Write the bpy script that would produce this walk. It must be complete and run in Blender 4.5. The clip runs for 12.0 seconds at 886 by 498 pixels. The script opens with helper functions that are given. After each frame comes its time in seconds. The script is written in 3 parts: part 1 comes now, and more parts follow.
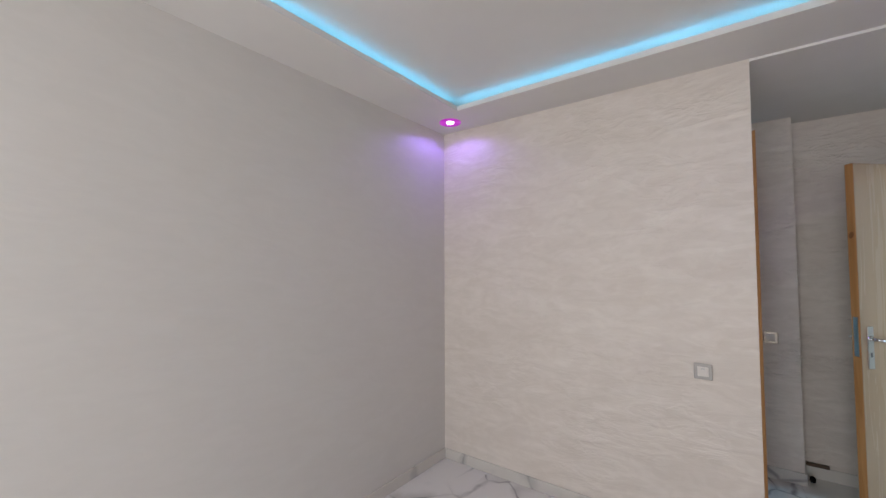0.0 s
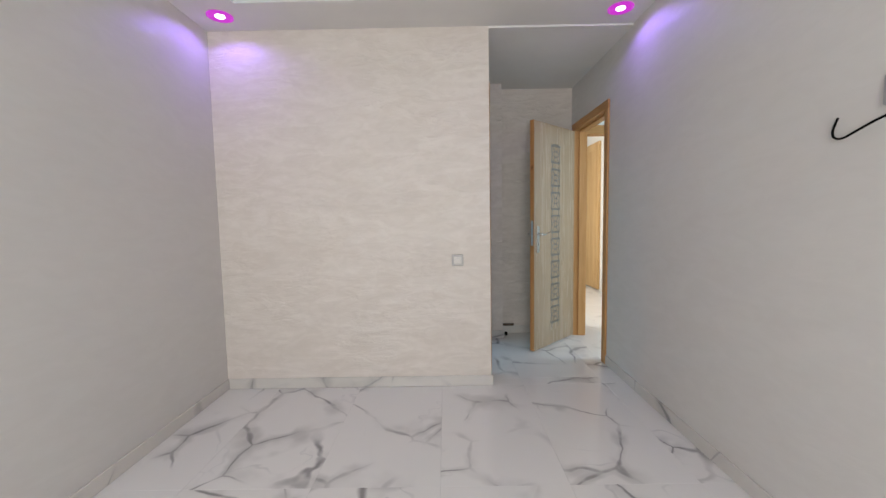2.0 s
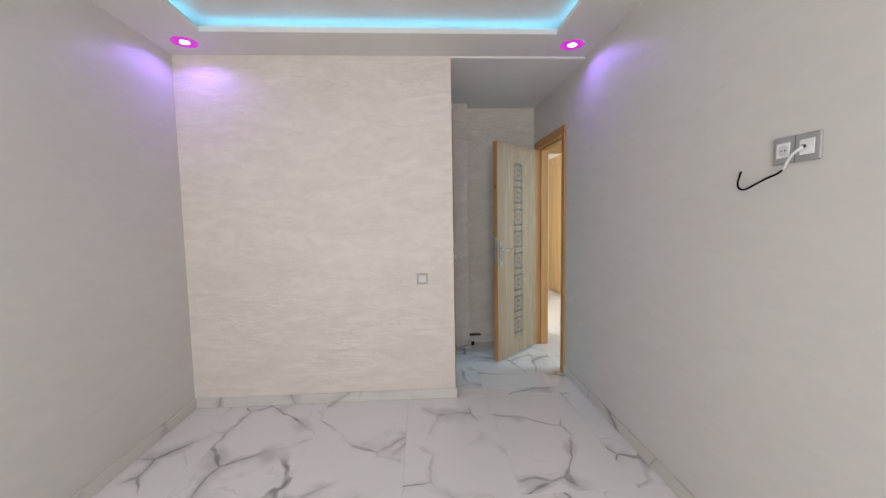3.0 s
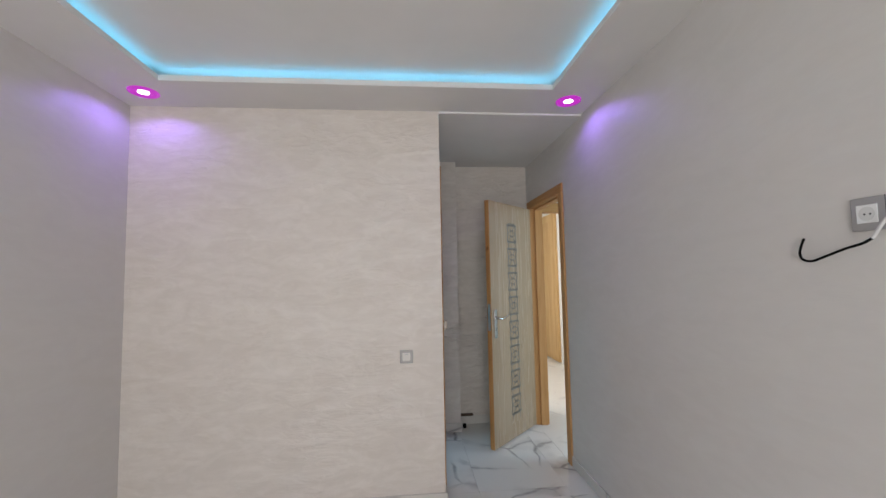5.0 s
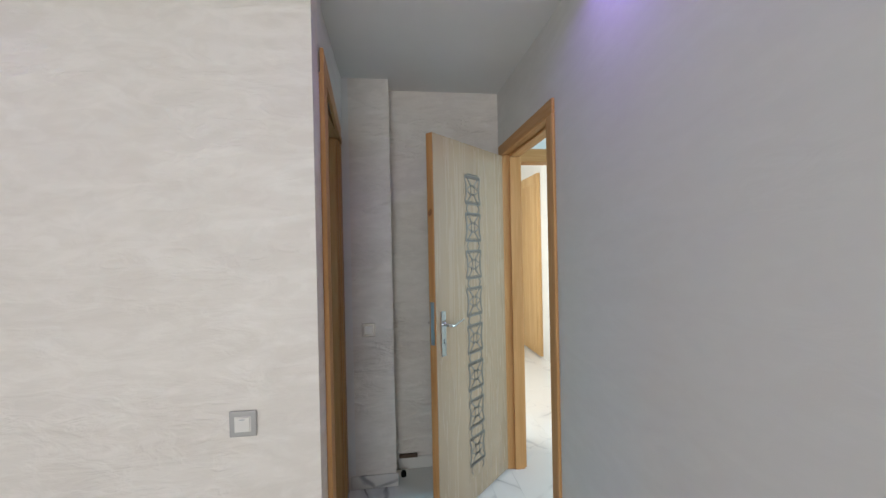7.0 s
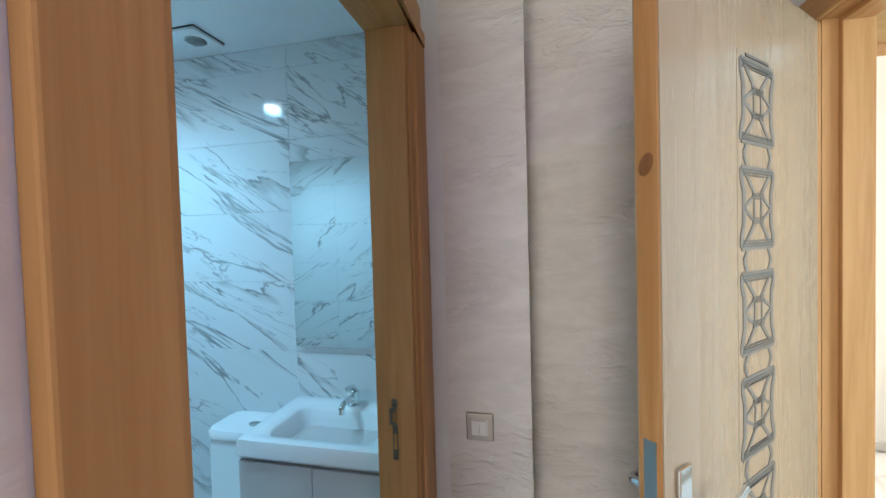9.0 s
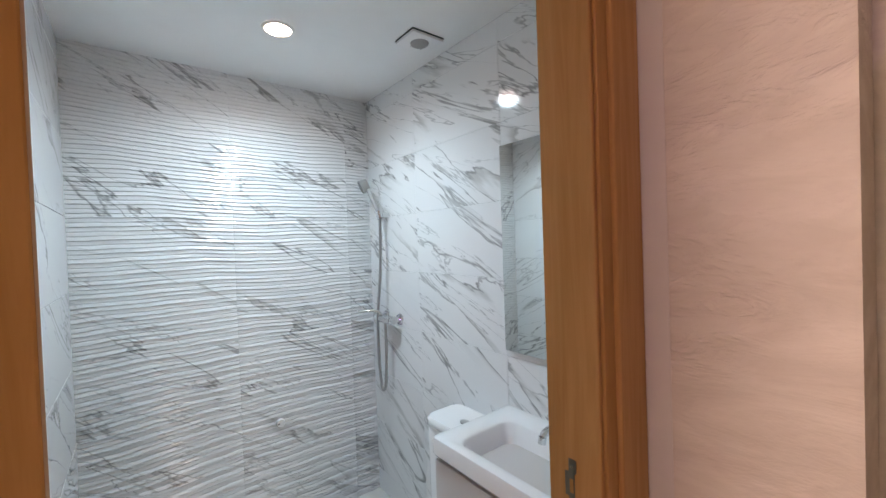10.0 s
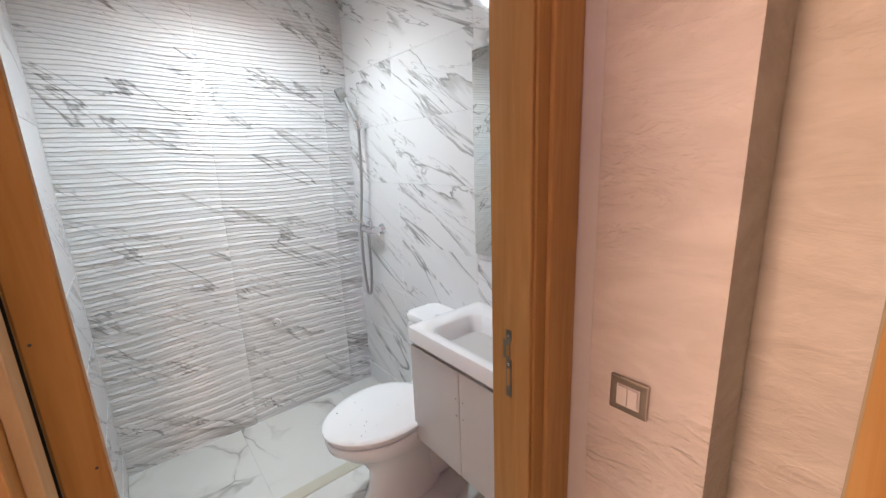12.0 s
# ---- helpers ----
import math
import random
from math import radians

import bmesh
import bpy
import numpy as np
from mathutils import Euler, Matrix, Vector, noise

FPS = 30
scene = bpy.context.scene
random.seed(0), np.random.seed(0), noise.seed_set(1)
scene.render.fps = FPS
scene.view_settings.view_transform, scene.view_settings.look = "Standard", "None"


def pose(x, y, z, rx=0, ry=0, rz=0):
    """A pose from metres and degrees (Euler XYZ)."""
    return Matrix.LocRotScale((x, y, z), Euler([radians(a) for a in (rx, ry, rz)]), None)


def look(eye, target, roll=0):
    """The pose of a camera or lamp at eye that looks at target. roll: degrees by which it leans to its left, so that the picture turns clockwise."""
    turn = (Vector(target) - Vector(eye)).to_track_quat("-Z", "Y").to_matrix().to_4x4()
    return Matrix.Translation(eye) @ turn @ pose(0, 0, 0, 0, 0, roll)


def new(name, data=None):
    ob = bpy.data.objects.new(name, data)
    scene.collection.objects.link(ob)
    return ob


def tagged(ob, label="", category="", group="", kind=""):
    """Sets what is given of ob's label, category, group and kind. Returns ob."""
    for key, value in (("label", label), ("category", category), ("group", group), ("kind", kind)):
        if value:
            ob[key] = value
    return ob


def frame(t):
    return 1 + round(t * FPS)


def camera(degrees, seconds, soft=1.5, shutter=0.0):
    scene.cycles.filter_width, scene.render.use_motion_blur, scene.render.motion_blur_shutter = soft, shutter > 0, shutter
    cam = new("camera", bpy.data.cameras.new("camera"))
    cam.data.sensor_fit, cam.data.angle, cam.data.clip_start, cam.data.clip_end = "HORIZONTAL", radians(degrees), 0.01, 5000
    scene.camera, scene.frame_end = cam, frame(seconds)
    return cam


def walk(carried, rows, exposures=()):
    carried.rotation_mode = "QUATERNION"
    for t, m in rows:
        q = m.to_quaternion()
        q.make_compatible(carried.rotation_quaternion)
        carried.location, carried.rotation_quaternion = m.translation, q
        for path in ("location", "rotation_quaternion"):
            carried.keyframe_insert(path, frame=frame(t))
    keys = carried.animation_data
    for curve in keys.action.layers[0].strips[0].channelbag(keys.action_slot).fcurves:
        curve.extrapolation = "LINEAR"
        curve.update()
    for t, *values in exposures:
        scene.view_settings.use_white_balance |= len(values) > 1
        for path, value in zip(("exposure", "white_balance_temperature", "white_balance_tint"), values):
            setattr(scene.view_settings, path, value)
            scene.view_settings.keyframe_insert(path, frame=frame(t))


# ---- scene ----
cam = camera(96.8, 12.0)
PATH = [
    (0, (-0.078, 0.106, 1.472), (-1.278, 1.704, 1.558), -0.1),
    (0.5, (-0.176, 0.176, 1.487), (-0.954, 2.016, 1.592), -0.5),
    (1, (-0.26, 0.122, 1.435), (-0.676, 2.076, 1.522), -0.8),
    (1.5, (-0.397, -0.049, 1.283), (-0.54, 1.946, 1.272), -0.9),
    (2, (-0.327, -0.194, 1.214), (-0.339, 1.8, 1.06), -1.0),
    (2.5, (-0.238, -0.257, 1.221), (-0.186, 1.729, 0.994), -1.0),
    (3, (-0.247, -0.306, 1.364), (-0.136, 1.685, 1.207), -1.0),
    (3.5, (-0.29, -0.325, 1.432), (-0.149, 1.669, 1.452), -1.0),
    (3.7, (-0.285, -0.319, 1.44), (-0.149, 1.674, 1.524), -0.9),
    (5.5, (-0.188, 0.305, 1.429), (0.031, 2.289, 1.56), -1.2),
    (6, (-0.109, 0.6, 1.439), (0.149, 2.582, 1.514), -1.2),
    (6.5, (0.078, 0.921, 1.443), (0.346, 2.903, 1.463), -1.2),
    (6.7, (0.157, 1.062, 1.463), (0.424, 3.044, 1.47), -1.2),
    (8.3, (0.317, 2.138, 1.459), (0.495, 4.13, 1.419), -1.2),
    (8.5, (0.302, 2.27, 1.472), (0.338, 4.269, 1.44), -1.4),
    (9, (0.253, 2.563, 1.531), (-0.193, 4.512, 1.474), -1.6),
    (9.5, (0.314, 2.828, 1.528), (-0.772, 4.507, 1.508), -2.0),
    (10, (0.308, 2.937, 1.509), (-1.264, 4.173, 1.475), -2.0),
    (10.5, (0.293, 2.986, 1.443), (-1.452, 3.953, 1.304), -1.9),
    (11, (0.316, 2.985, 1.399), (-1.446, 3.875, 1.075), -2.1),
    (11.5, (0.362, 2.962, 1.42), (-1.34, 3.915, 0.98), -2.4),
    (12, (0.431, 2.943, 1.478), (-1.092, 4.159, 1.029), -2.3),
]
EXPOSURES = [(0.0, -0.12, 6450, 11), (1.0, -0.08, 6400, 9), (1.6, 0.0, 6400, 8), (2.3, 0.2, 6500, 8), (3.1, 0.17, 6500, 9), (3.7, 0.1, 6500, 9), (5.3, -0.1, 6400, 9), (6.0, -0.11, 6350, 8),
             (6.6, 0.12, 6250, 5), (8.3, 0.56, 6000, 4), (8.7, 0.68, 6000, 4), (9.1, 0.97, 6900, 11), (9.6, 0.95, 8700, 26), (10.1, 1.12, 11400, 44), (10.5, 1.27, 12700, 48), (12.0, 1.35, 12700, 48)]
walk(cam, [(t, look(eye, aim, lean)) for t, eye, aim, lean in PATH], EXPOSURES)

# ---- world, lamps of the place, exposure ----
world = bpy.data.worlds.new("world")
scene.world = world
world.use_nodes = True
wn = world.node_tree.nodes
sky = wn.new("ShaderNodeTexSky")
sky.sky_type = "NISHITA"
sky.sun_disc = False
sky.sun_elevation = radians(38)
sky.sun_rotation = radians(120)
world.node_tree.links.new(sky.outputs[0], wn["Background"].inputs[0])
wn["Background"].inputs[1].default_value = 0.1


def lamp(name, kind, at, aim, watts, colour, **more):
    data = bpy.data.lights.new(name, kind)
    data.energy = watts
    data.color = colour
    for key, value in more.items():
        if key == "size":
            data.size = value
        elif key == "size_y":
            data.shape = "RECTANGLE"
            data.size_y = value
        elif key == "disk":
            data.shape = "DISK"
            data.size = value
        elif key == "cone":
            data.spot_size = radians(value)
        elif key == "blend":
            data.spot_blend = value
        elif key == "radius":
            data.shadow_soft_size = value
    ob = new(name, data)
    ob.matrix_world = look(at, aim)
    return ob


# daylight standing in the window openings
lamp("window_light", "AREA", (-0.6, -2.34, 1.5), (-0.6, 0, 1.5), 71, (0.965, 0.975, 1.0), size=1.65, size_y=1.3)
lamp("hall_window_light", "AREA", (2.94, 2.55, 1.5), (1, 2.75, 1.3), 39, (0.6, 0.82, 1.0), size=1.2, size_y=1.5)
lamp("far_window_light", "AREA", (0.36, 5.1, 1.5), (2, 5.1, 1.4), 37, (1.0, 0.975, 0.95), size=1.1, size_y=1.5)
# coloured spots in the soffit, the bathroom's downlight
for sx in (-1.726, 0.80):
    lamp("spot_glow", "SPOT", (sx, 2.39, 2.50), (sx, 2.39, 0), 5.8, (0.33, 0.19, 1.0), cone=160, blend=0.4, radius=0.03)
lamp("downlight_glow", "SPOT", (-1.316, 3.42, 2.37), (-1.316, 3.42, 0), 54, (0.275, 0.68, 1.0), cone=159, blend=1.0, radius=0.046)


# ---- materials ----
def material(name, rough=0.5, metal=0.0, colour=(0.8, 0.8, 0.8)):
    m = bpy.data.materials.new(name)
    m.use_nodes = True
    b = m.node_tree.nodes["Principled BSDF"]
    b.inputs["Base Color"].default_value = (*colour, 1)
    b.inputs["Roughness"].default_value = rough
    b.inputs["Metallic"].default_value = metal
    return m


class Net:
    """Small helper for node trees."""

    def __init__(self, m):
        self.m, self.t = m, m.node_tree
        self.b = self.t.nodes["Principled BSDF"]

    def node(self, kind, **sets):
        n = self.t.nodes.new(kind)
        for key, value in sets.items():
            if key == "operation":
                n.operation = value
            elif key == "feature":
                n.feature = value
            elif key == "blend":
                n.data_type = "RGBA"
                n.blend_type = value
        return n

    def link(self, a, b):
        self.t.links.new(a, b)

    def coords(self, scale=(1, 1, 1), rot=(0, 0, 0), shift=None):
        c = self.node("ShaderNodeTexCoord").outputs["Object"]
        if shift is not None:
            v = self.node("ShaderNodeVectorMath", operation="ADD")
            self.link(c, v.inputs[0])
            self.link(shift, v.inputs[1])
            c = v.outputs[0]
        tn = self.node("ShaderNodeMapping")
        tn.inputs["Rotation"].default_value = [radians(a) for a in rot]
        self.link(c, tn.inputs[0])
        mp = self.node("ShaderNodeMapping")
        mp.inputs["Scale"].default_value = scale
        self.link(tn.outputs[0], mp.inputs[0])
        return mp.outputs[0]

    def random_shift(self, much):
        r = self.node("ShaderNodeObjectInfo").outputs["Random"]
        c = self.node("ShaderNodeCombineXYZ")
        for i, k in enumerate((1.0, 3.7, 7.3)):
            q = self.node("ShaderNodeMath", operation="MULTIPLY")
            self.link(r, q.inputs[0])
            q.inputs[1].default_value = k * much
            self.link(q.outputs[0], c.inputs[i])
        return c.outputs[0]

    def noise(self, at, scale, detail=4, rough=0.55, warp=0.0):
        n = self.node("ShaderNodeTexNoise")
        self.link(at, n.inputs["Vector"])
        n.inputs["Scale"].default_value = scale
        n.inputs["Detail"].default_value = detail
        n.inputs["Roughness"].default_value = rough
        n.inputs["Distortion"].default_value = warp
        return n.outputs["Fac"]

    def math(self, op, a, b):
        n = self.node("ShaderNodeMath", operation=op)
        for i, v in enumerate((a, b)):
            if v is None:
                continue
            if isinstance(v, (int, float)):
                n.inputs[i].default_value = v
            else:
                self.link(v, n.inputs[i])
        return n.outputs[0]

    def span(self, v, a, b, c=0.0, d=1.0):
        n = self.node("ShaderNodeMapRange")
        n.interpolation_type = "SMOOTHSTEP"
        self.link(v, n.inputs["Value"])
        for key, value in zip(("From Min", "From Max", "To Min", "To Max"), (a, b, c, d)):
            n.inputs[key].default_value = value
        return n.outputs["Result"]

    def mix(self, fac, a, b):
        n = self.node("ShaderNodeMix", blend="MIX")
        if isinstance(fac, (int, float)):
            n.inputs[0].default_value = fac
        else:
            self.link(fac, n.inputs[0])
        for i, v in ((6, a), (7, b)):
            if isinstance(v, tuple):
                n.inputs[i].default_value = (*v, 1)
            else:
                self.link(v, n.inputs[i])
        return n.outputs[2]

    def ridge(self, v, width):
        """1 on the line where v crosses 0.5, falling to 0."""
        return self.span(self.math("ABSOLUTE", self.math("SUBTRACT", v, 0.5), None), 0.0, width, 1.0, 0.0)

    def bump(self, height, strength, distance):
        n = self.node("ShaderNodeBump")
        n.inputs["Strength"].default_value = strength
        n.inputs["Distance"].default_value = distance
        self.link(height, n.inputs["Height"])
        self.link(n.outputs[0], self.b.inputs["Normal"])

    def colour(self, c):
        self.link(c, self.b.inputs["Base Color"])

    def rough(self, v):
        self.link(v, self.b.inputs["Roughness"])


def stucco(name, light, dark, relief):
    """Pearly wall coat brushed in short level strokes."""
    m = material(name, 0.55)
    n = Net(m)
    at = n.coords((1.1, 1.1, 3.8), (4, 3, 0))
    strokes = n.noise(at, 3.0, 4, 0.56, 1.3)
    fine = n.noise(n.coords((14, 14, 34)), 3, 4, 0.65, 1.0)
    mid = n.noise(n.coords((3.4, 3.4, 8.5), (5, 3, 0)), 2.2, 4, 0.55, 1.6)
    cloud = n.noise(n.coords((0.8, 0.8, 1.2)), 1.6, 3)
    patch = n.span(n.noise(n.coords((1, 1, 1.6)), 2.1, 2), 0.38, 0.66)
    f = n.math("ADD", n.math("MULTIPLY", n.span(strokes, 0.34, 0.7), 0.4), n.math("ADD", n.math("MULTIPLY", cloud, 0.4), n.math("MULTIPLY", n.span(mid, 0.4, 0.62), 0.22)))
    n.colour(n.mix(f, dark, light))
    n.rough(n.span(strokes, 0.3, 0.75, 0.6, 0.4))
    h = n.math("ADD", n.math("MULTIPLY", strokes, n.math("ADD", n.math("MULTIPLY", patch, 0.8), 0.25)), n.math("ADD", n.math("MULTIPLY", n.math("MULTIPLY", n.span(mid, 0.42, 0.66), patch), 0.2), n.math("MULTIPLY", fine, 0.05)))
    n.bump(h, relief, 0.012)
    return m


def plain_paint(name, colour, rough=0.7):
    m = material(name, rough)
    n = Net(m)
    a = n.noise(n.coords(), 2.2, 4)
    g = n.noise(n.coords(), 90, 3)
    n.colour(n.mix(n.span(a, 0.3, 0.7), tuple(c * 0.95 for c in colour), colour))
    n.bump(g, 0.12, 0.002)
    return m


def wood(name, pale, deep, rough, scale=(26, 26, 1.3), turn=(0, 0, 0), gloss=0.01):
    m = material(name, rough)
    m.node_tree.nodes["Principled BSDF"].inputs["Specular IOR Level"].default_value = 0.04 + gloss * 4
    n = Net(m)
    c = n.coords(scale, turn, n.random_shift(3.0))
    grain = n.noise(c, 1.6, 6, 0.62, 1.2)
    bands = n.noise(n.coords(tuple(k * 0.22 for k in scale), turn, n.random_shift(3.0)), 1.3, 3, 0.5, 0.6)
    f = n.math("ADD", n.math("MULTIPLY", grain, 0.6), n.math("MULTIPLY", bands, 0.5))
    n.colour(n.mix(n.span(f, 0.35, 0.78), deep, pale))
    n.rough(n.span(grain, 0.3, 0.7, rough + 0.08, rough - 0.06))
    n.bump(grain, 0.12, 0.002)
    m.node_tree.nodes["Principled BSDF"].inputs["Coat Weight"].default_value = gloss
    m.node_tree.nodes["Principled BSDF"].inputs["Coat Roughness"].default_value = 0.22
    return m


def floor_marble(name, ground=(0.75, 0.728, 0.695), shift=True, cells=1.75, warp=0.14, vein=(0.25, 0.238, 0.234)):
    """Polished white porcelain with sparse, angular grey veins."""
    m = material(name, 0.13)
    n = Net(m)
    sh = n.random_shift(9.0) if shift else None
    base = n.coords((1, 1, 1), (0, 0, 24), sh)
    wob = n.node("ShaderNodeTexNoise")
    n.link(base, wob.inputs["Vector"])
    wob.inputs["Scale"].default_value = 3.2
    wob.inputs["Detail"].default_value = 2.5
    wv = n.node("ShaderNodeVectorMath", operation="MULTIPLY_ADD")
    n.link(wob.outputs["Color"], wv.inputs[0])
    wv.inputs[1].default_value = (warp, warp, warp)
    n.link(base, wv.inputs[2])
    vo = n.node("ShaderNodeTexVoronoi", feature="DISTANCE_TO_EDGE")
    n.link(wv.outputs[0], vo.inputs["Vector"])
    vo.inputs["Scale"].default_value = cells
    keep = n.span(n.noise(base, 1.7, 2), 0.41, 0.57)
    width = n.span(n.noise(base, 4.1, 2), 0.36, 0.7, 0.010, 0.042)
    near = n.math("DIVIDE", vo.outputs["Distance"], width)
    line = n.span(near, 0.1, 1.25, 1.0, 0.0)
    smoke = n.math("MULTIPLY", n.span(near, 0.3, 5.0, 1.0, 0.0), n.span(n.noise(base, 3.3, 3), 0.38, 0.64, 0.0, 0.42))
    bold = n.math("MULTIPLY", n.math("MAXIMUM", n.math("MULTIPLY", line, n.span(n.noise(base, 7.0, 2), 0.3, 0.62, 0.45, 0.95)), smoke), keep)
    thin = n.math("MULTIPLY", n.ridge(n.noise(wv.outputs[0], 2.2, 3, 0.5, 0.4), 0.012), n.span(n.noise(base, 1.7, 2), 0.52, 0.68, 0, 0.4))
    haze = n.span(n.noise(base, 1.6, 4), 0.45, 0.8, 0, 0.16)
    c = n.mix(haze, ground, (0.56, 0.55, 0.545))
    c = n.mix(thin, c, (0.42, 0.41, 0.41))
    c = n.mix(bold, c, vein)
    n.colour(c)
    n.rough(n.span(n.noise(base, 6, 4), 0.3, 0.8, 0.1, 0.24))
    n.bump(n.noise(base, 3, 2), 0.02, 0.004)
    return m


def wall_marble(name, ground, rough, scale=1.0):
    """White wall tile with slanting grey veins, printed differently on every tile."""
    m = material(name, rough)
    n = Net(m)
    sh = n.random_shift(11.0)
    c = n.coords((0.42 * scale, 1, 2.3 * scale), (0, -31, 0), sh)
    c2 = n.coords((0.34 * scale, 1, 2.5 * scale), (0, -23, 0), sh)
    va = n.noise(c, 1.9, 5, 0.55, 0.6)
    a = n.math("MULTIPLY", n.ridge(va, 0.012), n.span(n.noise(c, 9.0, 2), 0.3, 0.6, 0.55, 1.0))
    b = n.ridge(n.noise(c2, 2.3, 5, 0.55, 0.6), 0.007)
    blotch = n.span(n.math("SUBTRACT", va, 0.5), 0.0, 0.075, 1.0, 0.0)
    blotch = n.math("MULTIPLY", blotch, n.span(va, 0.495, 0.505))
    k1 = n.span(n.noise(c2, 1.8, 2), 0.36, 0.5)
    k2 = n.span(n.noise(c, 2.0, 2), 0.4, 0.52)
    k3 = n.span(n.noise(c, 3.1, 2), 0.53, 0.64)
    fa = n.math("MULTIPLY", a, k1)
    fb = n.math("MULTIPLY", n.math("MULTIPLY", b, k2), 0.7)
    fc = n.math("MULTIPLY", n.math("MULTIPLY", blotch, k3), 0.62)
    col = n.mix(n.span(n.noise(c2, 1.3, 3), 0.4, 0.8, 0, 0.14), ground, (0.6, 0.6, 0.61))
    col = n.mix(fb, col, (0.36, 0.36, 0.37))
    col = n.mix(fc, col, (0.34, 0.33, 0.32))
    col = n.mix(n.math("MULTIPLY", fa, 0.9), col, (0.25, 0.248, 0.25))
    n.colour(col)
    n.bump(n.noise(c, 3, 2), 0.03, 0.003)
    return m


M_WALL = stucco("wall_coat", (0.725, 0.66, 0.598), (0.61, 0.543, 0.478), 0.8)
# rougher copy of the wall coat, darkened: the passage's shade is in its colour
M_WALL_SHADED = stucco("wall_coat_shaded", (0.69, 0.625, 0.56), (0.56, 0.495, 0.435), 1.9)
M_WALL_PLAIN = stucco("wall_coat_smooth", (0.63, 0.6, 0.565), (0.6, 0.57, 0.535), 0.1)
M_CEIL = plain_paint("ceiling_paint", (0.74, 0.715, 0.685))
M_BATH_CEIL = plain_paint("bath_ceiling_paint", (0.87, 0.87, 0.87))
M_HALL = plain_paint("hall_paint", (0.78, 0.755, 0.7))
M_OAK = wood("frame_oak", (0.53, 0.295, 0.125), (0.41, 0.205, 0.075), 0.44)
M_OAK_LEVEL = wood("frame_oak_level", (0.53, 0.295, 0.125), (0.41, 0.205, 0.075), 0.44, (26, 1.3, 26))
M_OAK_CROSS = wood("frame_oak_cross", (0.53, 0.295, 0.125), (0.41, 0.205, 0.075), 0.44, (1.3, 26, 26))
M_LEAF = wood("leaf_maple", (0.37, 0.275, 0.18), (0.325, 0.235, 0.148), 0.24, (14, 14, 0.9), gloss=0.09)
M_EDGE = wood("leaf_edge", (0.5, 0.265, 0.105), (0.36, 0.165, 0.055), 0.4)
M_FAR_LEAF = wood("far_leaf", (0.6, 0.4, 0.19), (0.48, 0.29, 0.12), 0.4, (14, 14, 0.9))
M_FLOOR = floor_marble("floor_marble")
# same marble for the far room, glare painted in as lighter ground and veins
M_FLOOR_GLARE = floor_marble("glare_floor_marble", (0.78, 0.76, 0.72), vein=(0.56, 0.545, 0.53))
M_SKIRT = floor_marble("skirting_marble", (0.6, 0.565, 0.52), False)
M_TILE = wall_marble("bath_tile", (0.8, 0.805, 0.81), 0.1)
M_RIB = wall_marble("ribbed_tile", (0.79, 0.795, 0.8), 0.11, 0.9)
M_BATH_FLOOR = floor_marble("bath_floor_marble", (0.76, 0.745, 0.71), True, 2.6, 0.3, (0.34, 0.33, 0.31))
M_GROUT = plain_paint("grout", (0.62, 0.615, 0.6), 0.8)
M_BEIGE = plain_paint("beige_sill", (0.62, 0.56, 0.46), 0.5)
M_CHROME = material("chrome", 0.12, 1.0, (0.72, 0.73, 0.74))
M_STEEL = material("brushed_steel", 0.32, 1.0, (0.55, 0.54, 0.52))
M_BRONZE = material("worn_bronze", 0.4, 0.9, (0.22, 0.2, 0.165))
M_HOSE = material("hose_steel", 0.3, 1.0, (0.42, 0.42, 0.42))
M_CERAMIC = material("ceramic", 0.07, 0.0, (0.9, 0.9, 0.9))
M_PLASTIC = material("white_plastic", 0.3, 0.0, (0.78, 0.78, 0.77))
M_PLATE = material("bronze_grey_plate", 0.34, 0.9, (0.40, 0.355, 0.31))
M_SATIN = material("satin_silver_plastic", 0.34, 0.3, (0.37, 0.35, 0.33))
M_ROCKER = material("pearl_plastic", 0.3, 0.0, (0.66, 0.62, 0.57))
M_SILVER = material("silver_plastic", 0.36, 0.5, (0.40, 0.40, 0.395))
M_SCRAP = material("stained_timber", 0.6, 0.0, (0.07, 0.038, 0.02))
M_KNOT = wood("timber_knot", (0.27, 0.125, 0.048), (0.17, 0.07, 0.025), 0.5)
M_RAW = wood("raw_timber", (0.62, 0.46, 0.3), (0.52, 0.36, 0.22), 0.6)
M_BLACK = material("black_rubber", 0.9, 0.0, (0.006, 0.006, 0.006))
M_BLACK.node_tree.nodes["Principled BSDF"].inputs["Specular IOR Level"].default_value = 0.05
M_DARK = material("dark_slot", 0.5, 0.0, (0.04, 0.04, 0.045))
M_INLAY = material("grey_inlay", 0.5, 0.0, (0.075, 0.066, 0.052))
M_GROOVE = material("inlay_groove", 0.5, 0.0, (0.16, 0.14, 0.112))
M_CABINET = material("cabinet_lacquer", 0.28, 0.0, (0.62, 0.575, 0.555))
M_MIRROR = material("mirror_glass", 0.015, 1.0, (0.8, 0.83, 0.82))
M_COAX = material("coax_white", 0.5, 0.0, (0.62, 0.62, 0.6))


def glow(name, colour, strength):
    m = material(name, 0.4, 0.0, (0.02, 0.02, 0.02))
    b = m.node_tree.nodes["Principled BSDF"]
    b.inputs["Emission Color"].default_value = (*colour, 1)
    b.inputs["Emission Strength"].default_value = strength
    return m


M_LED = glow("led_cyan", (0.15, 0.62, 1.0), 8)
M_LENS = glow("spot_lens_glow", (1.0, 0.82, 1.0), 9)
M_MAGENTA = glow("spot_ring_glow", (0.85, 0.03, 0.85), 0.6)
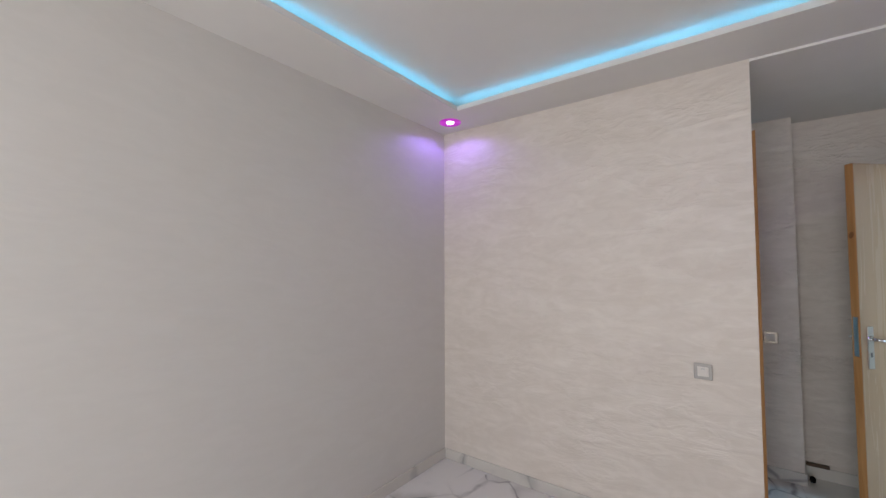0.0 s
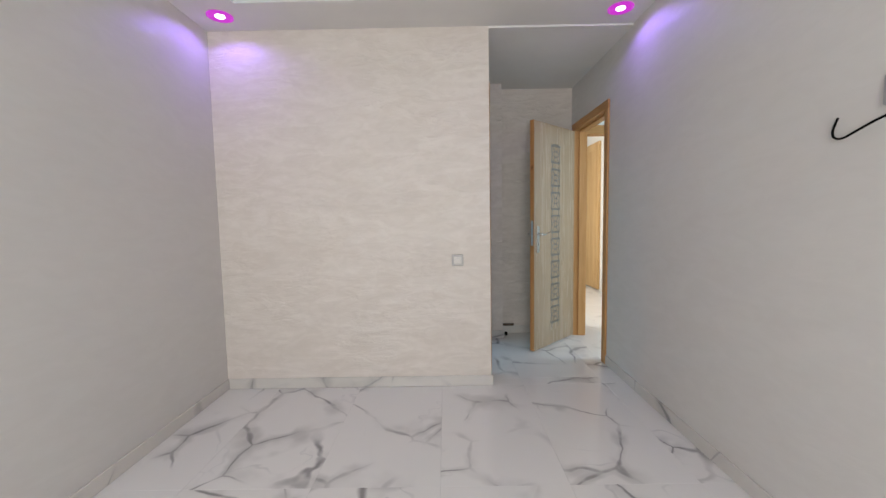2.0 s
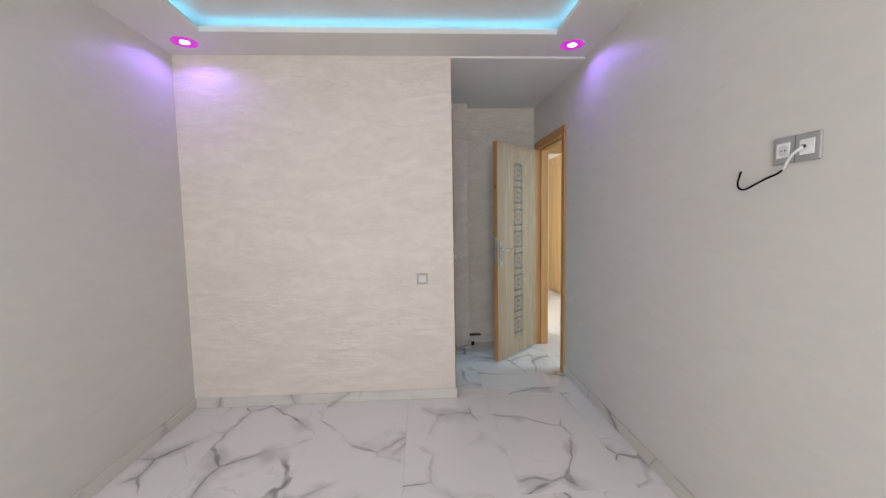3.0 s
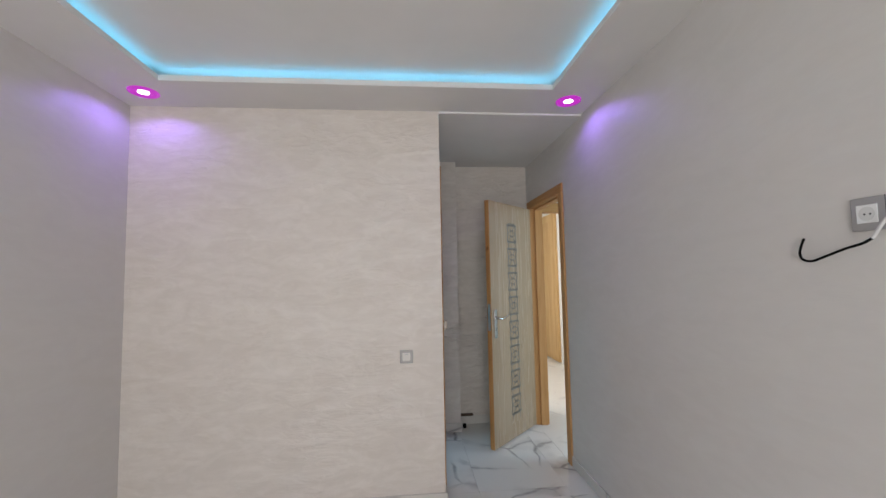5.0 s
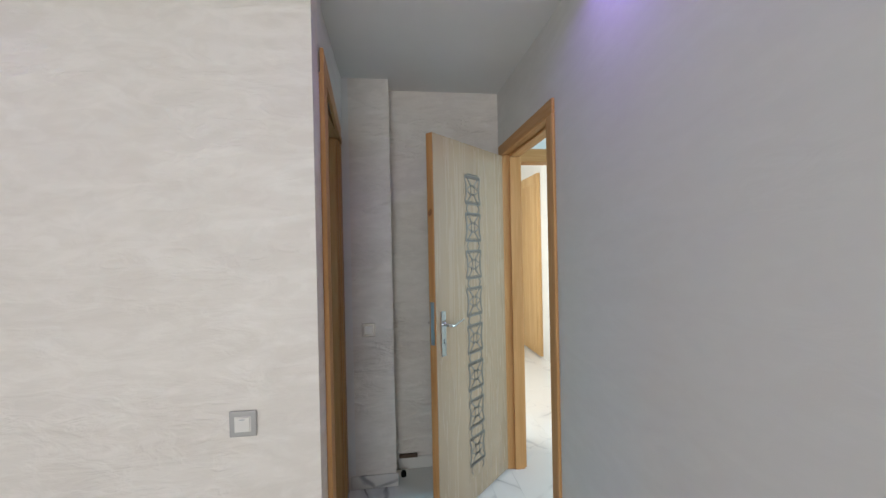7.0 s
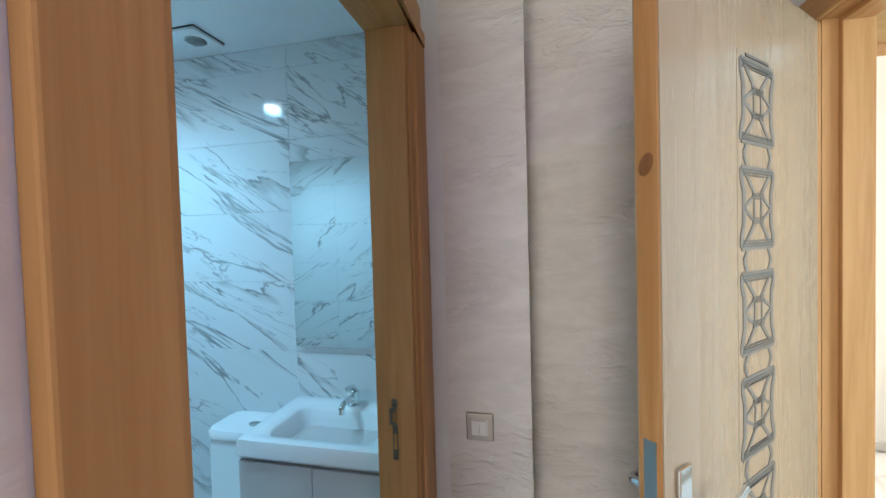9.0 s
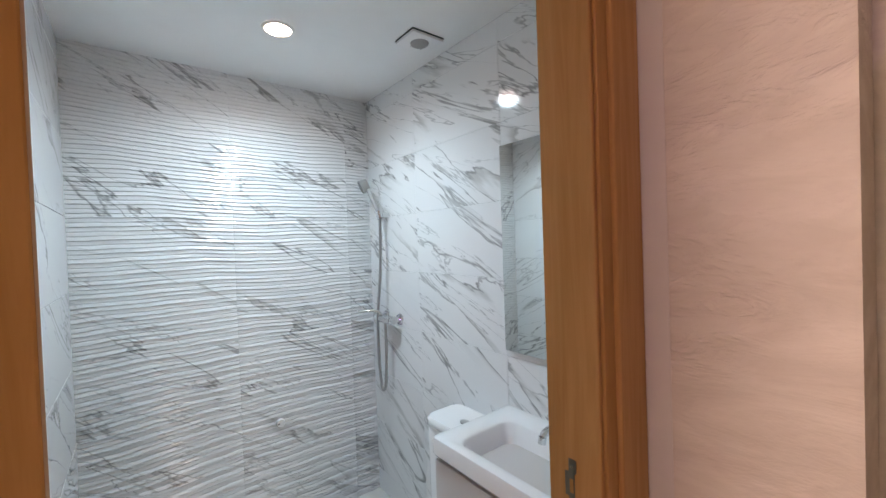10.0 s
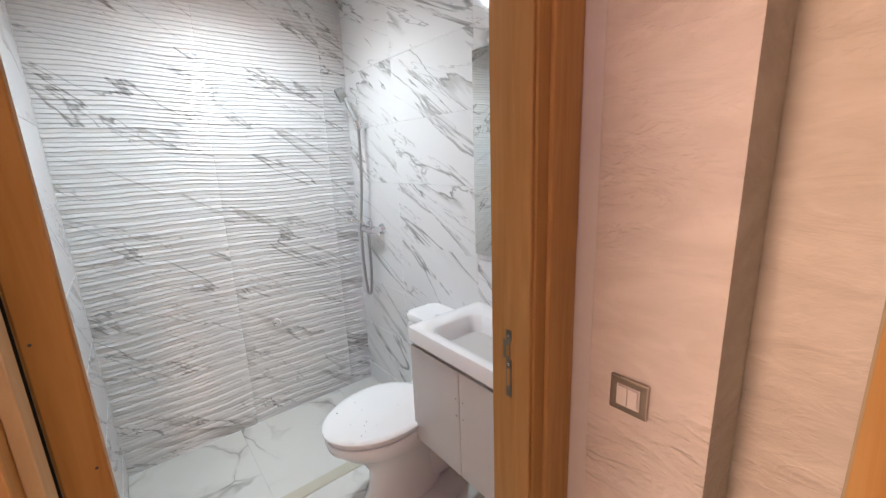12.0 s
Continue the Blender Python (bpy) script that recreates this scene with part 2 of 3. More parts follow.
M_DOWN = glow("downlight_lens_glow", (0.95, 0.98, 1.0), 22)


# ---- building helpers ----
def mesh_of(name, bm, m, smooth=False):
    me = bpy.data.meshes.new(name)
    bmesh.ops.recalc_face_normals(bm, faces=bm.faces)
    bm.to_mesh(me)
    bm.free()
    for k in (m if isinstance(m, (list, tuple)) else (m,)):
        me.materials.append(k)
    if smooth:
        me.polygons.foreach_set("use_smooth", [True] * len(me.polygons))
        me.set_sharp_from_angle(angle=radians(38))
    return me


def part(name, bm, m, parent=None, label="", smooth=False):
    ob = new(name, mesh_of(name, bm, m, smooth))
    if parent is not None:
        ob.parent = parent
    if label:
        ob["label"] = label
    return ob


def empty(name, at, label="", category="", group="", kind="", turn=0.0):
    ob = new(name)
    ob.empty_display_size = 0.05
    ob.matrix_world = pose(*at, 0, 0, turn)
    return tagged(ob, label, category, group, kind)


def structure(name, bm, m, label, category):
    return tagged(part(name, bm, m), label, category, kind="structure")


def add_box(bm, x0, x1, y0, y1, z0, z1, bevel=0.0, seg=2):
    r = bmesh.ops.create_cube(bm, size=1, matrix=Matrix.Translation(((x0 + x1) / 2, (y0 + y1) / 2, (z0 + z1) / 2)) @ Matrix.Diagonal((x1 - x0, y1 - y0, z1 - z0, 1)))
    if bevel:
        vs = set(r["verts"])
        es = [e for e in bm.edges if e.verts[0] in vs and e.verts[1] in vs]
        bmesh.ops.bevel(bm, geom=es, offset=bevel, segments=seg, profile=0.5, affect="EDGES")
    return bm


def box(x0, x1, y0, y1, z0, z1, bevel=0.0, seg=2):
    return add_box(bmesh.new(), x0, x1, y0, y1, z0, z1, bevel, seg)


def boxes(*rows, bevel=0.0):
    bm = bmesh.new()
    for r in rows:
        add_box(bm, *r, bevel=bevel)
    return bm


def add_rod(bm, a, b, r0, r1=None, seg=20):
    a, b = Vector(a), Vector(b)
    q = (b - a).to_track_quat("Z", "Y").to_matrix().to_4x4()
    bmesh.ops.create_cone(bm, cap_ends=True, segments=seg, radius1=r0, radius2=r0 if r1 is None else r1, depth=(b - a).length,
                          matrix=Matrix.Translation((a + b) / 2) @ q)
    return bm


def rod(a, b, r0, r1=None, seg=20):
    return add_rod(bmesh.new(), a, b, r0, r1, seg)


def loft(rings, cap=(True, True)):
    bm = bmesh.new()
    vs = [[bm.verts.new(p) for p in ring] for ring in rings]
    n = len(vs[0])
    for a, b in zip(vs, vs[1:]):
        for i in range(n):
            bm.faces.new((a[i], a[(i + 1) % n], b[(i + 1) % n], b[i]))
    if cap[0]:
        bm.faces.new(vs[0][::-1])
    if cap[1]:
        bm.faces.new(vs[-1])
    return bm


def smooth_path(points, steps=8):
    """Points of a soft curve through the given ones."""
    p = [Vector(q) for q in points]
    p = [2 * p[0] - p[1]] + p + [2 * p[-1] - p[-2]]
    out = []
    for i in range(1, len(p) - 2):
        for k in range(steps):
            t = k / steps
            a, b, c, d = p[i - 1:i + 3]
            out.append(0.5 * ((2 * b) + (c - a) * t + (2 * a - 5 * b + 4 * c - d) * t * t + (3 * b - a - 3 * c + d) * t ** 3))
    return out + [p[-2]]


def tube(points, r, seg=10, taper=1.0):
    pts = [Vector(q) for q in points]
    rings, up = [], Vector((0.31, 0.52, 0.79)).normalized()
    for i, q in enumerate(pts):
        d = (pts[min(i + 1, len(pts) - 1)] - pts[max(i - 1, 0)]).normalized()
        side = d.cross(up).normalized()
        top = side.cross(d)
        k = r * (1 + (taper - 1) * i / (len(pts) - 1))
        rings.append([q + k * (math.cos(a) * side + math.sin(a) * top) for a in (2 * math.pi * j / seg for j in range(seg))])
    return loft(rings)


def oval(cx, cy, a, b, z, n=40, nose=0.0):
    """Level ring; nose draws the -y end out to an egg."""
    out = []
    for i in range(n):
        t = 2 * math.pi * i / n
        s = math.sin(t)
        w = a * (1 + nose * s * 0.5)
        out.append((cx + w * math.cos(t), cy + b * s, z))
    return out


def rrect(cx, cy, hx, hy, r, z, k=6):
    out = []
    for sx, sy, a0 in ((1, 1, 0), (-1, 1, 90), (-1, -1, 180), (1, -1, 270)):
        for i in range(k):
            t = radians(a0 + 90 * i / (k - 1))
            out.append((cx + sx * (hx - r) + r * math.cos(t), cy + sy * (hy - r) + r * math.sin(t), z))
    return out


# ---- the plan, in metres ----
XL, XR = -1.93, 0.977          # bedroom's side walls
YS, YB = -2.4, 2.592            # window wall, wall with the light switch
XC = -0.008                       # corner into the passage
YP, YE, XP = 3.713, 3.89, 0.24  # pier, end of the passage, pier's edge
ZS, ZC, ZU, ZTOP = 2.515, 2.502, 2.597, 2.72  # soffit, passage ceiling, raised ceiling
BX0, BX1, BY0, BY1, BZ = -1.875, -0.18, 2.725, 4.087, 2.379  # bathroom inside the tiles
D0, D1 = 3.03, 3.765           # bedroom door's clear opening
HX, HY = 3.0, 3.97             # hall

# ---- walls, floors and ceilings ----
structure("floor", box(-2.2, 3.2, -2.6, 7.4, -0.2, -0.012), M_GROUT, "grey screed under the polished marble tiles", "floor")
structure("wall_west", box(XL - 0.12, XL, YS - 0.12, YB, -0.1, ZTOP), M_WALL_PLAIN, "smooth beige pearly coated bedroom wall", "wall")
structure("wall_north", boxes((XL - 0.12, XC, YB, BY0 - 0.014, -0.1, ZTOP)), M_WALL, "beige wall with brushed pearly strokes", "wall")
structure("wall_east", boxes((XR, XR + 0.1, YS - 0.12, D0 - 0.02, -0.1, ZTOP), (XR, XR + 0.1, D0 - 0.02, D1 + 0.02, 2.075, ZTOP), (XR, XR + 0.1, D1 + 0.02, YE + 0.2, -0.1, ZTOP)),
          M_WALL_PLAIN, "smooth beige coated wall pierced by the bedroom door", "wall")
structure("wall_south", boxes((XL, -1.45, YS - 0.12, YS, -0.1, ZTOP), (0.25, XR, YS - 0.12, YS, -0.1, ZTOP), (-1.45, 0.25, YS - 0.12, YS, -0.1, 0.85), (-1.45, 0.25, YS - 0.12, YS, 2.15, ZTOP)),
          M_WALL_PLAIN, "beige wall with a wide window opening", "wall")
structure("wall_pier", box(-0.18, XP, YP, YE + 0.2, -0.1, ZTOP), M_WALL_SHADED, "narrow beige pier with brushed pearly coat", "wall")
# thin strip, smoother and slightly darker than the pier around it
structure("trim_pier", box(-0.0498, -0.006, YP - 0.0016, YP - 0.0002, 0.081, ZC), M_WALL_PLAIN, "smooth, slightly darker band beside the bathroom architrave", "trim")
structure("wall_passage_end", box(XP, XR, YE, YE + 0.2, -0.1, ZTOP), M_WALL_SHADED, "beige end wall in shade behind the open door", "wall")
structure("wall_bath_door", boxes((-0.16, XC, BY0 - 0.014, 2.80, -0.1, ZTOP), (-0.16, -0.045, 2.80, YP, 2.13, ZTOP)), M_WALL_PLAIN, "beige wall around the bathroom doorway", "wall")
structure("wall_bath_shell", boxes((BX0 - 0.16, BX0 - 0.014, BY0 - 0.014, BY1 + 0.15, -0.1, ZTOP), (BX0 - 0.014, -0.18, BY1 + 0.014, BY1 + 0.15, -0.1, ZTOP), (BX1 + 0.001, -0.16, BY0 - 0.01, 2.82, -0.1, ZTOP),
                                   (BX1 + 0.001, -0.162, 3.60, BY1 + 0.014, -0.1, ZTOP), (BX1 + 0.001, -0.162, 2.82, 3.60, 2.13, ZTOP)),
          M_GROUT, "grey render behind the bathroom tiles", "wall")

# bedroom ceiling: soffit ring with a lip, raised field, light trough
CX0, CX1, CY0, CY1 = -1.564, 0.646, -2.0, 2.249
structure("ceiling_soffit", boxes((XL, CX0, YS, YB, ZS, ZS + 0.03), (CX1, XR, YS, YB, ZS, ZS + 0.03), (CX0, CX1, CY1, YB, ZS, ZS + 0.03), (CX0, CX1, YS, CY0, ZS, ZS + 0.03)),
          M_CEIL, "white plaster soffit running round the bedroom ceiling", "ceiling")
structure("ceiling_raised", boxes((XL, XR, YS, YB, ZU, ZU + 0.05), (XL, CX0 - 0.10, YS, YB, ZS + 0.03, ZU), (CX1 + 0.10, XR, YS, YB, ZS + 0.03, ZU), (CX0 - 0.10, CX1 + 0.10, CY1 + 0.10, YB, ZS + 0.03, ZU), (CX0 - 0.10, CX1 + 0.10, YS, CY0 - 0.10, ZS + 0.03, ZU)),
          M_CEIL, "white raised plaster ceiling above a light trough", "ceiling")
structure("ceiling_passage", boxes((XC, XR, YB, BY0, ZC, ZC + 0.08), (-0.17, XR, BY0, YE, ZC, ZC + 0.08)), M_CEIL, "plain white passage ceiling", "ceiling")
structure("ceiling_bath", box(BX0, BX1, BY0, BY1, BZ, BZ + 0.06), M_BATH_CEIL, "plain white bathroom ceiling", "ceiling")

led = empty("led_strip_light", (0, 0, ZS + 0.03), "cyan glowing light strip in the ceiling trough", "light strip")
for row in ((CX0 - 0.05, CX0 - 0.038, CY0, CY1), (CX1 + 0.038, CX1 + 0.05, CY0, CY1), (CX0, CX1, CY1 + 0.038, CY1 + 0.05), (CX0, CX1, CY0 - 0.05, CY0 - 0.038)):
    part("strip", box(*row, 0.0, 0.004), M_LED, led)

# hall and far room seen through the bedroom door
structure("wall_hall", boxes((HX, HX + 0.1, 0.8, 1.85, -0.1, 2.9), (HX, HX + 0.1, 3.25, HY, -0.1, 2.9), (HX, HX + 0.1, 1.85, 3.25, -0.1, 0.6), (HX, HX + 0.1, 1.85, 3.25, 2.4, 2.9), (XR + 0.1, HX, 0.7, 0.8, -0.1, 2.9)),
          M_HALL, "off-white hall walls", "wall")
structure("wall_far_door", boxes((XR + 0.1, 1.135, HY, HY + 0.1, -0.1, 2.9), (1.925, HX + 0.1, HY, HY + 0.1, -0.1, 2.9), (1.135, 1.925, HY, HY + 0.1, 2.075, 2.9)), M_HALL, "off-white wall holding the far doorway", "wall")
structure("wall_far_room", boxes((2.17, 2.61, 5.77, 7.3, -0.1, 2.9), (2.61, 2.75, HY + 0.1, 7.3, -0.1, 2.9), (0.2, 2.17, 7.2, 7.3, -0.1, 2.9), (0.2, 0.3, HY + 0.3, 4.5, -0.1, 2.9), (0.2, 0.3, 5.7, 7.2, -0.1, 2.9),
                                 (0.2, 0.3, 4.5, 5.7, -0.1, 0.7), (0.2, 0.3, 4.5, 5.7, 2.3, 2.9), (0.2, XR + 0.1, 4.12, 4.27, -0.1, 2.9)), M_HALL, "off-white far room walls", "wall")
structure("ceiling_hall", box(0.2, HX + 0.1, 0.7, 7.3, 2.8, 2.9), M_BATH_CEIL, "white hall ceiling", "ceiling")


# ---- skirting ----
def skirting(name, *row):
    structure(name, box(*row, bevel=0.003, seg=1), M_SKIRT, "low beige marble skirting along the floor", "skirting")


skirting("baseboard_north", XL + 0.012, XC + 0.012, YB - 0.012, YB, 0.0, 0.075)
skirting("baseboard_west", XL, XL + 0.012, YS, YB, 0.0, 0.075)
skirting("baseboard_east", XR - 0.012, XR, YS, 2.955, 0.0, 0.075)
skirting("baseboard_corner", XC, XC + 0.012, YB, 2.705, 0.0, 0.075)
skirting("baseboard_pier", -0.035, XP + 0.012, YP - 0.012, YP, 0.0, 0.08)
skirting("baseboard_recess", XP + 0.012, XR, YE - 0.012, YE, 0.0, 0.08)
skirting("baseboard_far", 2.17, 2.60, 5.757, 5.77, 0.0, 0.075)
skirting("baseboard_far_side", 2.597, 2.61, HY + 0.1, 5.757, 0.0, 0.075)


# ---- doors ----
def inlay_motif(parent, zc, u, y):
    """One unit of the grey fretwork: bowed frame, crossed straps, ring, and the link below."""
    bm = bmesh.new()

    def strap(a, b, w):
        a, b = Vector((1.6 * a[0], 0, a[1])), Vector((1.6 * b[0], 0, b[1]))
        d = (b - a).normalized()
        s = Vector((-d.z, 0, d.x)) * w / 2
        vs = [bm.verts.new(Vector((u, y + h, zc)) + q) for h in (0.0, 0.0013) for q in (a - s, b - s, b + s, a + s)]
        for f in ((0, 1, 5, 4), (1, 2, 6, 5), (2, 3, 7, 6), (3, 0, 4, 7), (4, 5, 6, 7)):
            bm.faces.new([vs[i] for i in f])

    w, h = 0.047, 0.079
    for sx in (-1, 1):
        bow = [(w, h), (w, h * 0.75), (w * 0.86, h * 0.4), (w * 0.86, -h * 0.4), (w, -h * 0.75), (w, -h)]
        for (a, b), (c, d) in zip(bow, bow[1:]):
            strap((sx * a, b), (sx * c, d), 0.0135)
        for s in (1, -1):
            strap((sx * w * 0.8, s * h * 0.93), (sx * 0.007, s * 0.026), 0.0095)
            strap((sx * 0.009, s * 0.027), (sx * w * 0.82, s * 0.002), 0.0075)
        strap((sx * 0.0105, 0.026), (sx * 0.0105, -0.026), 0.006)
        strap((sx * w * 0.66, -h - 0.004), (sx * w * 0.86, -h - 0.028), 0.0105)
        strap((sx * w * 0.86, -h - 0.028), (sx * w * 0.66, -h - 0.0515), 0.0105)
    for z in (h, -h):
        strap((-w, z), (w, z), 0.012)
    pale = len(bm.faces)
    for z in (h - 0.002, h - 0.0075, h - 0.013, -h + 0.013, -h + 0.0075, -h + 0.002):
        strap((-w * 0.95, z), (w * 0.95, z), 0.003)
    for s in (1, -1):
        for k in (0.0, 0.0048, 0.0096):
            strap((-0.017, s * (0.020 + k)), (0.017, s * (0.020 + k)), 0.0026)
    bm.faces.ensure_lookup_table()
    for f in bm.faces[pale:]:
        f.material_index = 1
        for v in f.verts:
            if v.co.y > y + 0.001:
                v.co.y = y + 0.0018
    me = mesh_of("inlay_motif", bm, (M_GROOVE, M_INLAY))
    ob = new("inlay_motif", me)
    ob.parent = parent
    return ob


def handle_set(parent, u, y, z, out):
    """Lever handle on a long plate; out is the way it stands off the leaf in y."""
    y0, y1 = sorted((y, y + out * 0.008))
    plate = part("handle_plate", box(u - 0.02, u + 0.02, y0, y1, z - 0.165, z + 0.07, 0.003), M_CHROME, parent, "bright chrome handle plate")
    part("lever", tube(smooth_path([(u, y, z), (u, y + out * 0.045, z), (u - 0.03, y + out * 0.055, z - 0.006), (u - 0.07, y + out * 0.052, z + 0.004), (u - 0.12, y + out * 0.048, z + 0.012)], 6), 0.0095, 12, 0.65),
         M_CHROME, plate, "curved chrome lever", True)
    part("keyhole", box(u - 0.004, u + 0.004, *sorted((y1 if out > 0 else y0, (y1 if out > 0 else y0) + out * 0.001)), z - 0.10, z - 0.075), M_DARK, plate)
    return plate


def decorated_door(name, pivot, turn, width, leaf_mat, label, handles=True):
    """Leaf hung at its pivot; the leaf runs along local +x, its decorated face looks to local +y."""
    d = empty(name, (*pivot, 0.012), label, "door", kind="structure", turn=turn)
    part("leaf", box(0.0, width, 0.0, 0.04, 0.0, 2.038, 0.002, 1), (M_EDGE,), d, "orange-brown timber core and edges")
    part("face_panel", box(0.002, width - 0.002, 0.0402, 0.0425, 0.002, 2.036), leaf_mat, d, "pale glossy maple veneer face")
    part("back_panel", box(0.002, width - 0.002, -0.0025, -0.0002, 0.002, 2.036), leaf_mat, d)
    part("groove_strip", box(width / 2 - 0.09, width / 2 + 0.09, 0.0426, 0.0431, 0.13, 1.87), leaf_mat, d)
    for i in range(8):
        inlay_motif(d, 1.775 - 0.2135 * i, width / 2, 0.0432)
    part("top_link", box(width / 2 - 0.054, width / 2 + 0.054, 0.0432, 0.0448, 1.862, 1.868), M_INLAY, d)
    if handles:
        handle_set(d, width - 0.055, 0.0426, 1.05, 1)
        handle_set(d, width - 0.055, -0.0026, 1.05, -1)
        part("lock_front", box(width + 0.0002, width + 0.0022, 0.010, 0.032, 0.95, 1.17), M_STEEL, d)
        knot = [[(width + x, 0.019 + a * math.cos(q), 1.63 + b * math.sin(q) + 0.006 * math.cos(q)) for q in (2 * math.pi * k / 18 for k in range(18))] for a, b, x in ((0.013, 0.018, 0.0002), (0.008, 0.010, 0.0008))]
        part("knot", loft(knot, (False, True)), M_KNOT, d, "dark brown knot in the timber edge")
    else:
        part("latch_front", box(-0.0022, -0.0002, 0.010, 0.032, 0.95, 1.17), M_STEEL, d)
        part("latch_bolt", box(-0.012, -0.0023, 0.014, 0.028, 1.04, 1.062, 0.002), M_STEEL, d)
        for z in (0.42, 0.98, 1.14, 1.30, 1.55, 1.86):
            y = 0.02 + 0.012 * math.sin(z * 23)
            part("nail_hole", rod((width + 0.0001, y, z), (width + 0.0006, y, z), 0.0017, seg=8), M_DARK, d)
    return d


LEAF_TURN = math.degrees(math.atan2(-0.507, -0.517))
decorated_door("door_1", (0.934, 3.787), LEAF_TURN, 0.715, M_LEAF, "pale maple door with grey fretwork inlay, standing half open")


def door_frame(name, rows, lintel, m_up, m_level, label):
    f = empty(name, (0, 0, 0), label, "door frame", kind="structure")
    for part_name, r, b in rows:
        part(part_name, box(*r, bevel=b), m_up, f)
    for part_name, r, b in lintel:
        part(part_name, box(*r, bevel=b), m_level, f)
    return f


xr, xq = XR - 0.016, XR + 0.116
door_frame("door_frame_bedroom",
           [("architrave", (xr, XR, D0 - 0.073, D0, 0.0, 2.055), 0.004), ("architrave", (xr, XR, D1, D1 + 0.073, 0.0, 2.055), 0.004),
            ("architrave", (XR + 0.1, xq, D0 - 0.073, D0, 0.0, 2.055), 0.004), ("architrave", (XR + 0.1, xq, D1, D1 + 0.073, 0.0, 2.055), 0.004),
            ("jamb", (XR, XR + 0.1, D0 - 0.02, D0, 0.0, 2.055), 0.0), ("jamb", (XR, XR + 0.1, D1, D1 + 0.02, 0.0, 2.055), 0.0),
            ("stop", (XR + 0.035, XR + 0.1, D0, D0 + 0.014, 0.0, 2.055), 0.002), ("stop", (XR + 0.035, XR + 0.1, D1 - 0.014, D1, 0.0, 2.055), 0.002)],
           [("head_architrave", (xr, XR, D0 - 0.073, D1 + 0.073, 2.0552, 2.125), 0.004), ("head_architrave", (XR + 0.1, xq, D0 - 0.073, D1 + 0.073, 2.0552, 2.125), 0.004),
            ("head_jamb", (XR, XR + 0.1, D0 - 0.02, D1 + 0.02, 2.0552, 2.0745), 0.0), ("head_stop", (XR + 0.035, XR + 0.1, D0 + 0.0142, D1 - 0.0142, 2.041, 2.055), 0.002)],
           M_OAK, M_OAK_LEVEL, "varnished oak frame round the bedroom door")

bath_frame = door_frame("door_frame_bathroom",
                        [("architrave", (XC, 0.010, 2.713, 2.791, 0.0, 2.095), 0.003), ("jamb", (-0.18, -0.022, 2.80, 2.826, 0.0, 2.095), 0.002),
                         ("jamb", (-0.178, -0.066, 3.568, 3.612, 0.0, 2.095), 0.003),
                         ("jamb_bead", (-0.0655, -0.058, 3.575, 3.612, 0.0, 2.095), 0.002), ("architrave", (-0.178, -0.050, 3.6122, YP - 0.002, 0.0, 2.095), 0.004)],
                        [("head_jamb", (-0.18, -0.045, 2.80, 3.70, 2.0952, 2.13), 0.0)],
                        M_OAK, M_OAK_LEVEL, "varnished oak frame of the bathroom doorway")
bm = loft([[(-0.003, 2.713, z), (0.010, 2.713, z), (-0.048, YP - 0.002, z), (-0.062, YP - 0.002, z)] for z in (2.0952, 2.1, 2.175, 2.18)])
part("head_architrave", bm, M_OAK_LEVEL, bath_frame)
part("rebate_strip", box(-0.090, -0.052, 2.8262, 2.8385, 0.0, 2.09, 0.001, 1), M_RAW, bath_frame, "pale bare timber strip")
part("seal", box(-0.1125, -0.0902, 2.8262, 2.8365, 0.0, 2.09), M_BLACK, bath_frame, "black rubber seal strip")
decorated_door("door_3", (-0.8055, 2.7314), math.degrees(math.atan2(0.151, 0.9885)), 0.70, M_LEAF, "pale maple bathroom door with grey fretwork, folded open against the tiles", False)
bm = boxes((-0.133, -0.117, 3.5670, 3.5680, 1.068, 1.094), (-0.141, -0.121, 3.5670, 3.5680, 1.022, 1.068), (-0.133, -0.117, 3.5670, 3.5680, 0.926, 1.022))
strike = part("strike_plate", bm, M_BRONZE, bath_frame, "worn steel strike plate")
for r in ((-0.131, -0.123, 3.5664, 3.5669, 1.03, 1.056), (-0.129, -0.121, 3.5664, 3.5669, 0.955, 0.998)):
    part("bolt_hole", box(*r), M_EDGE, strike)
for z in (1.08, 1.01):
    part("screw", rod((-0.125, 3.5670, z), (-0.125, 3.5657, z), 0.003, seg=8), M_CHROME, strike)

# far doorway with its open leaf, and the panelled cupboard side beyond it
door_frame("door_frame_far",
           [("architrave", (1.085, 1.155, HY - 0.016, HY, 0.0, 2.055), 0.004), ("architrave", (1.905, 1.975, HY - 0.016, HY, 0.0, 2.055), 0.004),
            ("jamb", (1.135, 1.155, HY, HY + 0.1, 0.0, 2.055), 0.0), ("jamb", (1.905, 1.925, HY, HY + 0.1, 0.0, 2.055), 0.0)],
           [("head_architrave", (1.085, 1.975, HY - 0.016, HY, 2.0552, 2.148), 0.004), ("head_jamb", (1.135, 1.925, HY, HY + 0.1, 2.0552, 2.0745), 0.0)],
           M_OAK, M_OAK_CROSS, "varnished oak frame of the far doorway")
decorated_door("door_2", (1.90, HY + 0.085), math.degrees(math.atan2(0.68, 0.165)), 0.70, M_FAR_LEAF, "light oak door with grey fretwork inlay, wide open")
cup = empty("cupboard", (2.15, 6.15, 0.0), "tall light oak cupboard front with raised panel", "cupboard")
part("door", box(-0.02, 0.019, 0.0, 0.75, 0.02, 2.40, 0.003), M_FAR_LEAF, cup)
part("raised_panel", box(-0.026, -0.0202, 0.08, 0.67, 0.12, 2.28, 0.004), M_FAR_LEAF, cup)

